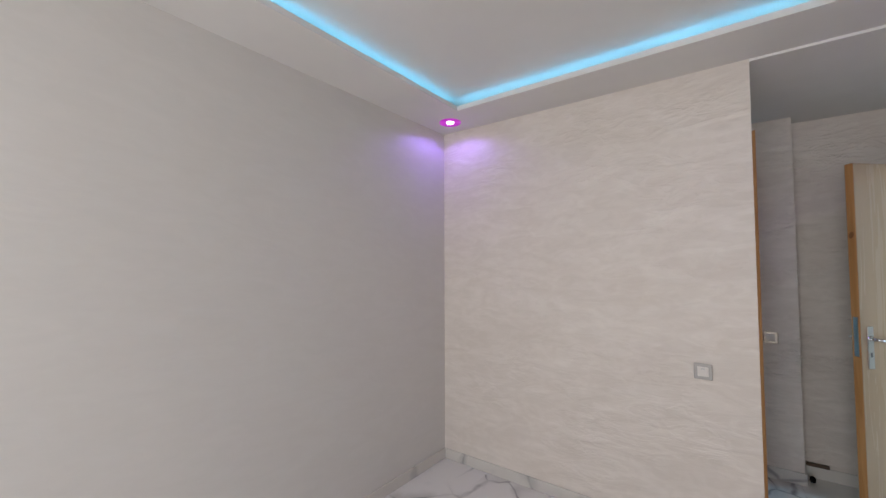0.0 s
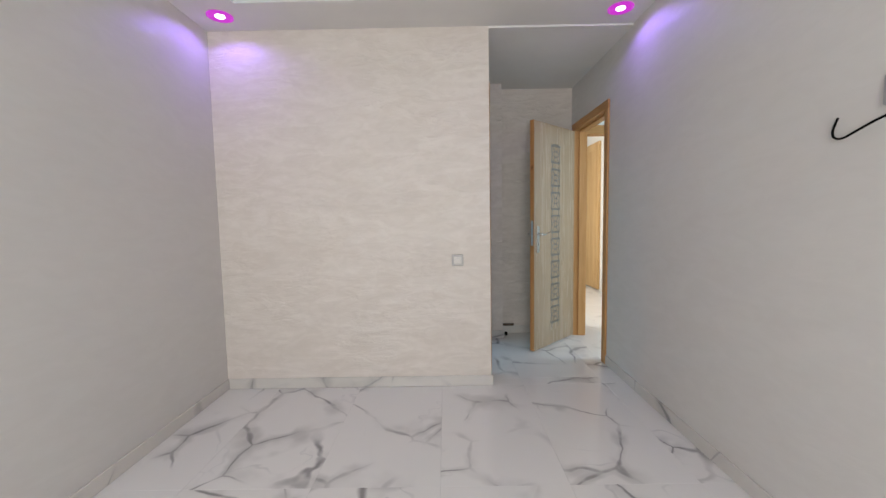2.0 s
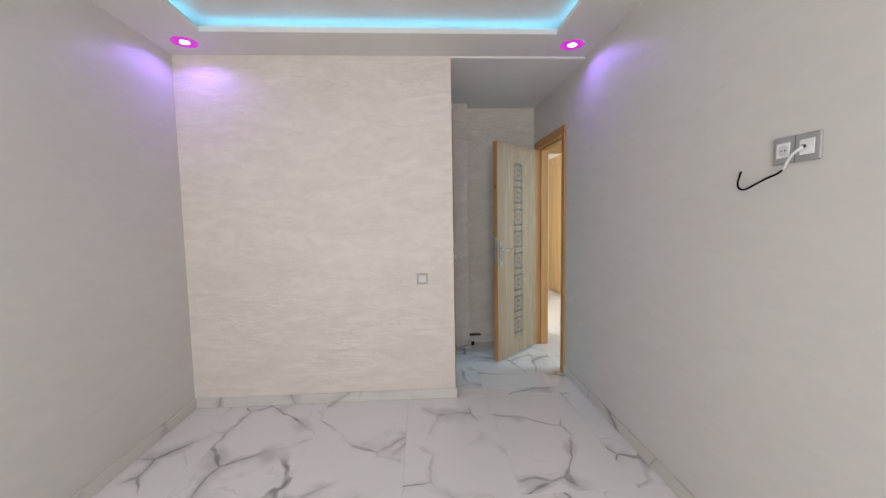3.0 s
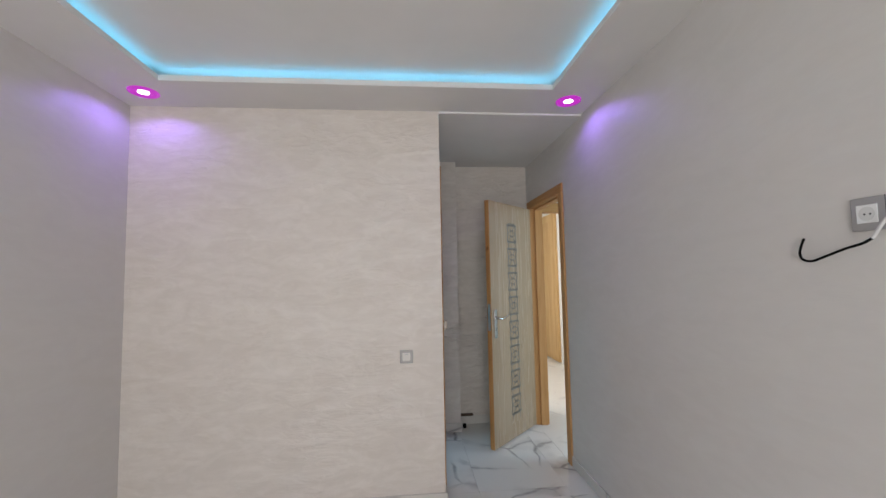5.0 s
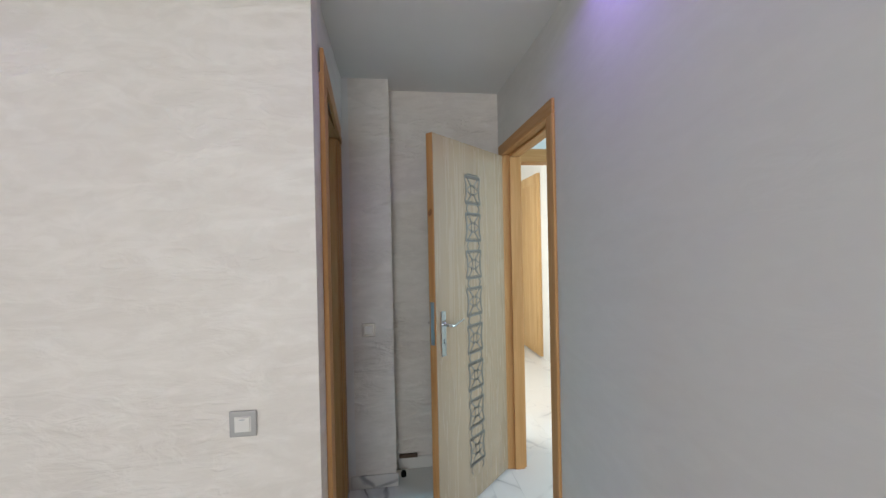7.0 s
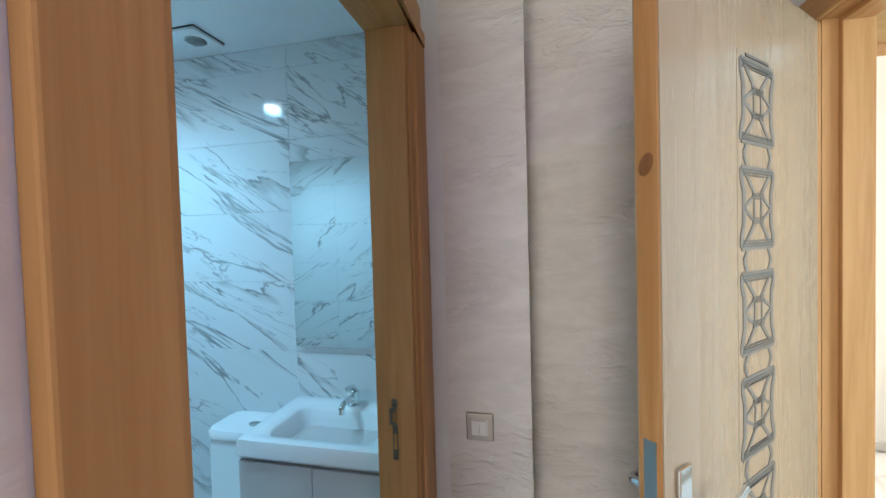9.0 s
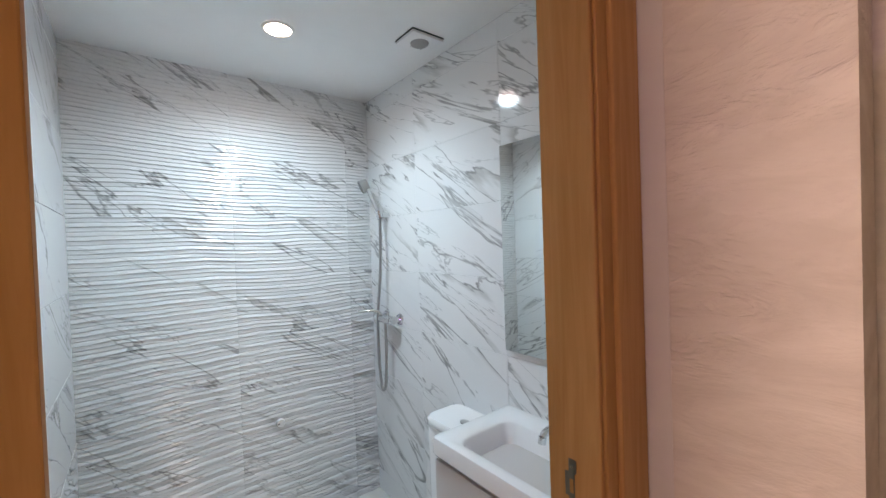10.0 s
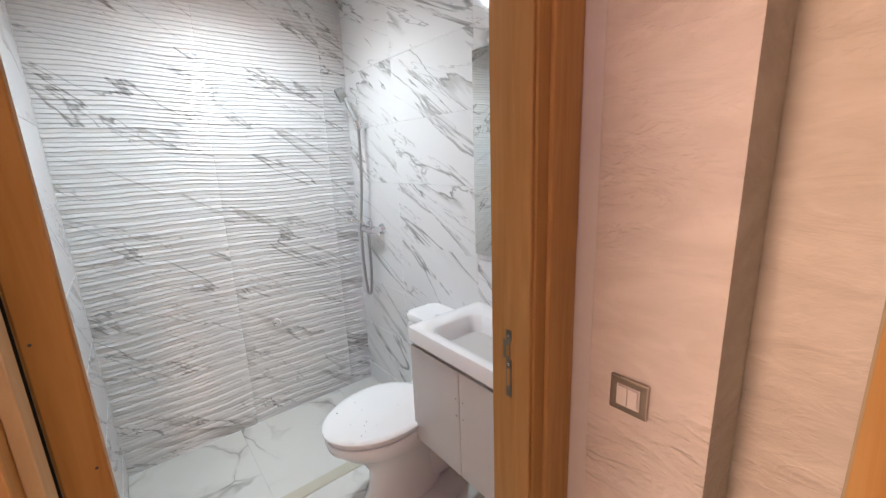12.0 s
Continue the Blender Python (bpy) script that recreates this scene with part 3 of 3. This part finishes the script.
# ---- bedroom fittings ----
for i, sx in enumerate((-1.726, 0.80)):
    sp = empty("ceiling_spot", (sx, 2.39, ZS), "round magenta glowing spotlight set in the soffit", "spotlight", "soffit spotlights")
    part("lens", rod((0, 0, -0.0012), (0, 0, -0.006), 0.028, seg=28), M_LENS, sp, "white-hot lens")
    for r0, r1 in ((0.069, 0.077), (0.055, 0.063), (0.04, 0.047)):
        rings = [[(r * math.cos(a), r * math.sin(a), z) for a in (2 * math.pi * k / 40 for k in range(40))] for r, z in ((r0, -0.001), (r0, -0.007), (r1, -0.007), (r1, -0.001))]
        part("ring", loft(rings, (False, False)), M_MAGENTA, sp)
    part("base", rod((0, 0, -0.0008), (0, 0, -0.003), 0.066, seg=40), M_MAGENTA, sp, "magenta glass disc")


def light_switch(at, turn, label, frame_mat, rockers):
    """Plate in the local xz plane, facing local -y."""
    s = empty("light_switch", at, label, "light switch", turn=turn)
    part("plate", box(-0.041, 0.041, -0.009, 0.0, -0.041, 0.041, 0.004), frame_mat, s)
    part("insert", box(-0.0245, 0.0245, -0.0105, -0.0092, -0.0245, 0.0245), M_ROCKER, s)
    step = 0.044 / rockers
    for k in range(rockers):
        x = -0.022 + step * k
        part("rocker", box(x + 0.0006, x + step - 0.0006, -0.0145, -0.0107, -0.022, 0.022, 0.0015), M_ROCKER, s)
    if rockers == 1:
        part("notch", box(-0.008, 0.008, -0.0156, -0.0147, 0.014, 0.017), M_SILVER, s)
    return s


light_switch((-0.242, YB, 0.918), 0, "square silver light switch with a pearl rocker", M_SATIN, 1)
light_switch((0.0885, YP, 0.967), 0, "brushed bronze-grey light switch with twin pale rockers", M_PLATE, 2)

so = empty("wall_socket", (XR, 0.92, 1.568), "double socket plate in silver plastic with white inserts", "socket", turn=-90)
part("plate", box(-0.081, 0.081, -0.010, 0.0, -0.044, 0.044, 0.004), M_SILVER, so)
part("plate_joint", box(-0.0006, 0.0006, -0.0106, -0.0102, -0.043, 0.043), M_DARK, so)
for k, x in enumerate((-0.041, 0.041)):
    ins = part("insert", box(x - 0.024, x + 0.024, -0.0125, -0.0102, -0.024, 0.024, 0.001), M_PLASTIC, so)
    if k == 0:
        part("socket_well", rod((x, -0.0127, 0), (x, -0.0130, 0), 0.0185, seg=28), M_COAX, ins)
        for dx in (-0.0045, 0.0085):
            part("pin_hole", rod((x + dx, -0.0131, -0.001), (x + dx, -0.0136, -0.001), 0.0028, seg=10), M_DARK, ins)
    else:
        part("aerial_nut", rod((x - 0.008, -0.0126, 0.002), (x - 0.008, -0.019, 0.002), 0.006, seg=12), M_DARK, ins)
        part("cable_hole", rod((x - 0.008, -0.0191, 0.002), (x - 0.008, -0.0196, 0.002), 0.0035, seg=10), M_CHROME, ins)
cb = empty("aerial_cable", (XR - 0.02, 0.885, 1.569), "loose aerial cable hanging from the socket, white then black", "cable")
part("white_sheath", tube(smooth_path([(0, 0.0, 0), (-0.015, 0.018, -0.022), (-0.016, 0.035, -0.045), (-0.012, 0.052, -0.066)], 6), 0.0042, 8), M_COAX, cb, "white cable sheath", True)
part("black_sheath", tube(smooth_path([(-0.012, 0.052, -0.066), (-0.008, 0.08, -0.078), (-0.004, 0.122, -0.088), (0.0, 0.18, -0.107), (0.004, 0.222, -0.119), (0.006, 0.25, -0.112), (0.006, 0.257, -0.092), (0.004, 0.247, -0.066), (0.0, 0.236, -0.052)], 6), 0.0036, 8),
     M_BLACK, cb, "black cable end", True)

# small leftovers in the recess behind the door
st = empty("door_stop", (0.285, 3.80, 0.0), "small black rubber door stop on the floor", "door stop")
part("stop_body", loft([oval(0, 0, r, r, z, 16) for r, z in ((0.014, 0.0), (0.017, 0.006), (0.016, 0.03), (0.011, 0.036))]), M_BLACK, st, smooth=True)
sc = empty("timber_scrap", (0.26, YE - 0.014, 0.08), "brown timber offcut lying on the skirting", "timber")
part("board", box(0.0, 0.12, -0.012, 0.012, 0.0, 0.022, 0.003), M_SCRAP, sc)

# ---- bathroom things ----
# vanity
VX0, VX1, VY0, VZ0, VZ1 = -0.759, -0.195, 3.711, 0.366, 0.791
va = empty("vanity_cabinet", (0, 0, VZ0), "white lacquered wall-hung vanity cabinet with two doors", "cabinet")
part("body", box(VX0, VX1, VY0 + 0.019, BY1, 0.0, VZ1 - VZ0), M_CABINET, va)
xm = (VX0 + VX1) / 2
for a, b, hx in ((VX0, xm - 0.0015, xm - 0.016), (xm + 0.0015, VX1, xm + 0.018)):
    dr = part("door", box(a, b, VY0, VY0 + 0.018, 0.0, VZ1 - VZ0 - 0.012, 0.0015), M_CABINET, va)
    for z in (0.24, 0.305):
        part("screw_hole", rod((hx, VY0 + 0.001, z), (hx, VY0 - 0.0006, z), 0.0026, seg=8), M_DARK, dr)
bcx, bcy, bhx, bhy = (VX0 - 0.006 + VX1) / 2, (3.700 + BY1) / 2, (VX1 - VX0 + 0.006) / 2, (BY1 - 3.700) / 2
ba = empty("wash_basin", (bcx, bcy, VZ1), "white ceramic wash basin slab on the vanity", "basin")
icx, icy = 0.0, -0.028
rings = [rrect(0, 0, bhx - 0.01, bhy - 0.01, 0.012, 0.0), rrect(0, 0, bhx, bhy, 0.016, 0.012), rrect(0, 0, bhx, bhy, 0.016, 0.052), rrect(0, 0, bhx - 0.004, bhy - 0.004, 0.016, 0.065), rrect(0, 0, bhx - 0.014, bhy - 0.014, 0.02, 0.069),
         rrect(icx, icy, bhx - 0.082, bhy - 0.068, 0.045, 0.0665), rrect(icx, icy, bhx - 0.09, bhy - 0.075, 0.045, 0.060), rrect(icx, icy, bhx - 0.102, bhy - 0.085, 0.045, 0.02),
         rrect(icx, icy, bhx - 0.125, bhy - 0.105, 0.04, -0.03), rrect(icx, icy, bhx - 0.18, bhy - 0.14, 0.03, -0.042)]
part("bowl_slab", loft(rings, (False, True)), M_CERAMIC, ba, smooth=True)
part("drain", rod((icx, icy - 0.01, -0.0418), (icx, icy - 0.01, -0.037), 0.023, 0.02, 24), M_CHROME, ba, "chrome drain")
part("drain_hole", rod((icx, icy - 0.01, -0.0369), (icx, icy - 0.01, -0.0362), 0.013, seg=20), M_DARK, ba)
# tap
ta = empty("basin_tap", (-0.474, 4.03, VZ1 + 0.068), "small chrome single-lever basin mixer tap", "tap")
part("body", loft([oval(0, 0, r, r, z, 24) for r, z in ((0.026, 0.0), (0.026, 0.006), (0.021, 0.012), (0.020, 0.05), (0.022, 0.056))]), M_CHROME, ta, smooth=True)
part("spout", tube(smooth_path([(0, -0.012, 0.032), (0, -0.05, 0.040), (0, -0.09, 0.038), (0, -0.108, 0.026)], 6), 0.013, 14, 0.85), M_CHROME, ta, smooth=True)
part("aerator", rod((0, -0.107, 0.028), (0, -0.111, 0.008), 0.0125, seg=18), M_CHROME, ta)
part("lever", tube(smooth_path([(0, 0.008, 0.055), (0, -0.006, 0.074), (0, -0.045, 0.086), (0, -0.075, 0.083)], 6), 0.012, 12, 0.55), M_CHROME, ta, smooth=True)
# mirror
mi = empty("wall_mirror", (-0.755, 4.068, 1.08), "frameless rectangular wall mirror above the basin", "mirror")
part("glass", box(0.0, 0.575, 0.0, 0.004, 0.0, 0.794), M_MIRROR, mi)
part("backing", box(0.004, 0.571, 0.0042, BY1 - 4.068, 0.004, 0.790), M_GROUT, mi)
# toilet
TX = -0.925
to = empty("toilet", (TX, 3.66, 0.0), "white ceramic close-coupled toilet with dusty closed lid", "toilet")
prof = ((0.112, 0.205, 0.075, 0.0), (0.110, 0.203, 0.075, 0.02), (0.098, 0.185, 0.085, 0.06), (0.094, 0.175, 0.09, 0.16), (0.112, 0.195, 0.075, 0.23), (0.152, 0.225, 0.025, 0.30), (0.178, 0.238, -0.015, 0.355), (0.184, 0.240, -0.02, 0.385), (0.18, 0.236, -0.02, 0.396))
part("bowl", loft([oval(0, y, a, b, z, 44, 0.12) for a, b, y, z in prof]), M_CERAMIC, to, smooth=True)
part("trap_block", box(-0.085, 0.085, 0.10, 0.36, 0.0, 0.36, 0.03, 4), M_CERAMIC, to, smooth=True)
part("seat", loft([oval(0, -0.02, a, b, z, 44, 0.12) for a, b, z in ((0.168, 0.224, 0.3975), (0.176, 0.232, 0.401), (0.176, 0.232, 0.413), (0.170, 0.226, 0.417))]), M_PLASTIC, to, smooth=True)
part("lid", loft([oval(0, -0.02, a, b, z, 44, 0.12) for a, b, z in ((0.182, 0.238, 0.4185), (0.190, 0.246, 0.422), (0.191, 0.247, 0.431), (0.184, 0.240, 0.438), (0.165, 0.22, 0.441), (0.10, 0.15, 0.443))]), M_CERAMIC, to, "white lid with dark specks of dirt", True)
for sx in (-1, 1):
    part("hinge", rod((sx * 0.07 - 0.02, 0.213, 0.425), (sx * 0.07 + 0.02, 0.213, 0.425), 0.011, seg=14), M_PLASTIC, to)
part("tank", box(-0.15, 0.15, 0.235, 0.42, 0.36, 0.735, 0.03, 4), M_CERAMIC, to, smooth=True)
part("tank_lid", loft([rrect(0, 0.327, hx, hy, 0.045, z) for hx, hy, z in ((0.152, 0.096, 0.736), (0.156, 0.099, 0.742), (0.156, 0.099, 0.762), (0.148, 0.092, 0.772))]), M_CERAMIC, to, smooth=True)
part("flush_button", loft([oval(0.03, 0.31, a, b, z, 20) for a, b, z in ((0.03, 0.018, 0.7722), (0.03, 0.018, 0.776), (0.027, 0.015, 0.778))]), M_SILVER, to, "dark grey flush button", True)
rng = random.Random(5)
bm = bmesh.new()
for _ in range(13):
    x, y, r = rng.uniform(-0.12, 0.12), rng.uniform(-0.15, 0.15), rng.uniform(0.0006, 0.002)
    add_rod(bm, (x, y - 0.02, 0.4402), (x + rng.uniform(-0.006, 0.006), y - 0.02 + rng.uniform(-0.006, 0.006), 0.4442), r, r * 0.6, 6)
tagged(part("dirt_specks", bm, M_DARK, to, "small dark plaster crumbs"), kind="stuff")
# angle valve beside the tank
av = empty("angle_valve", (-1.13, BY1, 0.63), "small dark chrome stop valve with bent hose on the tiles", "valve")
part("stem", rod((0, 0, 0), (0, -0.05, 0), 0.011, seg=14), M_CHROME, av)
part("knob", rod((0, -0.05, 0), (0, -0.075, 0), 0.017, 0.014, 14), M_HOSE, av)
part("hose", tube(smooth_path([(0, -0.035, -0.01), (0.005, -0.04, -0.08), (0.03, -0.045, -0.16), (0.075, -0.045, -0.2), (0.09, -0.045, -0.16)], 6), 0.006, 8), M_HOSE, av, smooth=True)

# shower set
sh = empty("shower_set", (-1.62, BY1, 1.09), "chrome shower mixer with hose and hand shower on the tiles", "shower")
mx = part("mixer_body", rod((0.06, -0.055, 0), (-0.10, -0.055, 0), 0.024, seg=24), M_CHROME, sh, smooth=True)
for x in (0.06, -0.09):
    part("wall_flange", rod((x, -0.001, 0), (x, -0.012, 0), 0.033, 0.028, 24), M_CHROME, sh, smooth=True)
    part("union_nut", rod((x, -0.012, 0), (x, -0.05, 0), 0.018, seg=8), M_CHROME, sh)
part("end_knob", rod((0.06, -0.055, 0), (0.085, -0.055, 0), 0.022, 0.018, 20), M_CHROME, sh, smooth=True)
part("mixer_lever", tube(smooth_path([(-0.05, -0.06, 0.02), (-0.055, -0.075, 0.042), (-0.085, -0.12, 0.046), (-0.12, -0.165, 0.046)], 6), 0.009, 10, 0.6), M_CHROME, sh, smooth=True)
part("bracket", rod((-0.03, -0.001, 0.585), (-0.03, -0.045, 0.585), 0.016, seg=18), M_CHROME, sh, smooth=True)
part("bracket_cup", rod((-0.03, -0.052, 0.565), (-0.037, -0.06, 0.608), 0.019, 0.021, 20), M_CHROME, sh, smooth=True)
part("hand_shower_stem", tube(smooth_path([(-0.032, -0.052, 0.56), (-0.045, -0.062, 0.62), (-0.075, -0.08, 0.69), (-0.105, -0.085, 0.745)], 6), 0.012, 12, 1.2), M_SILVER, sh, smooth=True)
part("hand_shower_head", rod((-0.112, -0.078, 0.765), (-0.128, -0.115, 0.748), 0.036, 0.040, 28), M_SILVER, sh, smooth=True)
part("spray_face", rod((-0.1281, -0.1152, 0.7479), (-0.1295, -0.1185, 0.7463), 0.037, 0.034, 28), M_HOSE, sh, "dark grey spray face", True)
part("hose", tube(smooth_path([(-0.032, -0.054, 0.56), (-0.026, -0.06, 0.42), (-0.032, -0.065, 0.25), (-0.055, -0.07, 0.08), (-0.062, -0.075, -0.05), (-0.062, -0.075, -0.22), (-0.05, -0.072, -0.37), (-0.036, -0.068, -0.405), (-0.018, -0.06, -0.36), (-0.008, -0.057, -0.2), (-0.012, -0.055, -0.024)], 8), 0.0085, 10),
     M_HOSE, sh, "grey steel shower hose", True)

# capped outlet on the ribbed tiles
wp = empty("wall_plug", (BX0 + 0.011, 3.513, 0.584), "small round white plastic cap on the ribbed tiles", "wall cap")
part("cap", loft([[(x, r * math.cos(a), r * math.sin(a)) for a in (2 * math.pi * k / 24 for k in range(24))] for r, x in ((0.023, -0.009), (0.023, 0.006), (0.019, 0.010))]), M_PLASTIC, wp, smooth=True)
part("slot", box(0.0101, 0.0108, -0.018, -0.006, -0.003, 0.003), M_DARK, wp)

# ceiling fan grille and downlight
ve = empty("ceiling_vent", (-1.07, 3.932, BZ), "white square extractor vent with a round grey fan grille", "vent")
part("plate", box(-0.066, 0.066, -0.078, 0.078, -0.016, 0.0, 0.003), M_BATH_CEIL, ve)
# solid dark strips draw the shadow line along two edges of the plate
for r in ((-0.068, 0.068, -0.0805, -0.0785, -0.006, 0.0), (0.0665, 0.0685, -0.0805, 0.078, -0.006, 0.0)):
    part("shadow_strip", box(*r), M_DARK, ve)
part("grille", rod((0, 0, -0.0161), (0, 0, -0.022), 0.04, 0.036, 30), M_HOSE, ve)
for k in range(5):
    part("grille_bar", box(-0.034 + 0.004, 0.030, -0.028 + 0.0125 * k, -0.024 + 0.0125 * k, -0.0245, -0.0222), M_SILVER, ve)
dl = empty("downlight", (-1.316, 3.42, BZ), "round white recessed bathroom downlight, switched on", "downlight")
part("trim", loft([[(r * math.cos(a), r * math.sin(a), z) for a in (2 * math.pi * k / 40 for k in range(40))] for r, z in ((0.062, -0.0005), (0.060, -0.006), (0.05, -0.007), (0.048, -0.002))], (False, False)), M_PLASTIC, dl)
part("lens", rod((0, 0, -0.0008), (0, 0, -0.0035), 0.047, seg=36), M_DOWN, dl, "glowing white lens")

sill = structure("floor_sill_bath", box(-1.225, -1.16, BY0, BY1, -0.012, 0.006, 0.003), M_BEIGE, "beige raised strip across the bathroom floor", "sill")


# ---- tiles, last ----
def slab_mesh(name, w, d, t, m, c=0.0007):
    """Tile lying in xy from the origin, its top edge chamfered."""
    bm = loft([[(0, 0, -t), (w, 0, -t), (w, d, -t), (0, d, -t)], [(0, 0, -c), (w, 0, -c), (w, d, -c), (0, d, -c)], [(c, c, 0), (w - c, c, 0), (w - c, d - c, 0), (c, d - c, 0)]], (False, True))
    return mesh_of(name, bm, m)


MESHES = {}


def lay(parent, xs, ys, region, m, gap=0.0004):
    x0, x1, y0, y1 = region
    for a, b in zip(xs, xs[1:]):
        for c, d in zip(ys, ys[1:]):
            p, q, r, s = max(a, x0), min(b, x1), max(c, y0), min(d, y1)
            if q - p < 0.01 or s - r < 0.01:
                continue
            key = (m.name, round(q - p, 3), round(s - r, 3))
            if key not in MESHES:
                MESHES[key] = slab_mesh("tile", q - p - gap, s - r - gap, 0.011, m)
            ob = new("tile", MESHES[key])
            ob.parent = parent
            ob.location = (p + gap / 2, r + gap / 2, 0.0)


floor = bpy.data.objects["floor"]
gx = [-0.367 + 0.59 * k for k in range(-4, 7)]
gy = [1.505 + 1.2 * k for k in range(-4, 6)]
lay(floor, gx, gy, (XL, XR, YS, YB), M_FLOOR)
lay(floor, gx, gy, (-0.045, XR, YB, YE), M_FLOOR)
lay(floor, gx, gy, (XR, HX, 0.8, HY), M_FLOOR)
lay(floor, gx, gy, (XR, HX, HY, 7.2), M_FLOOR_GLARE)
lay(floor, gx, gy, (0.3, XR, 4.27, 7.2), M_FLOOR_GLARE)
by = [3.24 + 0.6 * k for k in range(-1, 3)]
lay(floor, [BX0, -1.225], by, (BX0, -1.225, BY0, BY1), M_BATH_FLOOR)
lay(floor, [-1.16, -0.62, -0.045], by, (-1.16, -0.045, BY0, BY1), M_BATH_FLOOR)


def wall_tile(name, w, h, m):
    """Flat tile in local xz, facing -y."""
    c, t = 0.0015, 0.012
    bm = loft([[(0, t, 0), (w, t, 0), (w, t, h), (0, t, h)], [(0, c, 0), (w, c, 0), (w, c, h), (0, c, h)], [(c, 0, c), (w - c, 0, c), (w - c, 0, h - c), (c, 0, h - c)]], (False, True))
    return mesh_of(name, bm, m)


def rib_height(u, z):
    """Soft level ribs that drift and swell along the wall."""
    drift = 0.0065 * math.sin(u * 5.1 + z * 2.3) + 0.003 * math.sin(u * 11.3 + 1.7 + z * 7.1) + 0.0013 * math.sin(u * 24.0 + z * 17.0) + 0.0005 * math.sin(u * 47.0 + z * 31.0)
    ph = (z + drift) / 0.0186
    f = ph - math.floor(ph)
    swell = 0.75 + 0.25 * math.sin(u * 5.0 + math.floor(ph) * 2.4)
    rise = min(1.0, f / 0.11)
    return 0.0076 * rise * rise * (3 - 2 * rise) * (1 - f) ** 0.6 * swell * 1.25


def rib_tile(w, h, u0, z0):
    bm = bmesh.new()
    nu, nz = max(3, int(w / 0.024)), max(6, int(h / 0.00155))
    rows = []
    for j in range(nz + 1):
        z = h * j / nz
        row = []
        for i in range(nu + 1):
            u = w * i / nu
            edge = min(1.0, 0.5 + min(u, w - u) / 0.002)
            row.append(bm.verts.new((u, -rib_height(u0 + u, z0 + z) * edge, z)))
        rows.append(row)
    for a, b in zip(rows, rows[1:]):
        for i in range(nu):
            bm.faces.new((a[i], a[i + 1], b[i + 1], b[i]))
    rim = [rows[0][0], rows[0][-1], rows[-1][-1], rows[-1][0]]
    back = [bm.verts.new((p.co.x, 0.012, p.co.z)) for p in rim]
    edges = [rows[0], [r[-1] for r in rows], rows[-1][::-1], [r[0] for r in rows][::-1]]
    for k, run in enumerate(edges):
        bm.faces.new([back[k], *run, back[(k + 1) % 4]])
    me = mesh_of("ribbed_tile", bm, M_RIB)
    me.polygons.foreach_set("use_smooth", [True] * len(me.polygons))
    me.set_sharp_from_angle(angle=radians(60))
    return me


def tile_wall(name, at, turn, us, zs, m, label, ribbed=False):
    wall = empty(name, at, label, "tiled wall", kind="structure", turn=turn)
    for a, b in zip(us, us[1:]):
        for c, d in zip(zs, zs[1:]):
            g = 0.0002 if ribbed else 0.0006
            if ribbed:
                me = rib_tile(b - a - g, d - c - g, a, c)
            else:
                key = (m.name, "wall", round(b - a, 3), round(d - c, 3))
                if key not in MESHES:
                    MESHES[key] = wall_tile("wall_tile", b - a - g, d - c - g, m)
                me = MESHES[key]
            ob = new("ribbed_tile" if ribbed else "wall_tile", me)
            ob.parent = wall
            ob.location = (a + g / 2, 0, c + g / 2)
    return wall


zs = [0.0, 0.126, 0.434, 0.742, 1.05, 1.358, 1.666, 1.974, 2.282, BZ]
# mirror side, shower side, near side, return beside the doorway
tile_wall("wall_bath_north", (BX0, BY1, 0), 0, [0, 0.509, 1.109, 1.695], zs, M_TILE, "glossy white marble-look tiles with slanting grey veins")
tile_wall("wall_bath_west", (BX0, BY0, 0), 90, [0, 0.607, 1.214, 1.362], zs, M_RIB, "white tiles with level wavy ribs and grey veins", True)
tile_wall("wall_bath_south", (BX1, BY0, 0), 180, [0, 0.486, 1.086, 1.695], zs, M_TILE, "glossy white marble-look tiles beside the shower")
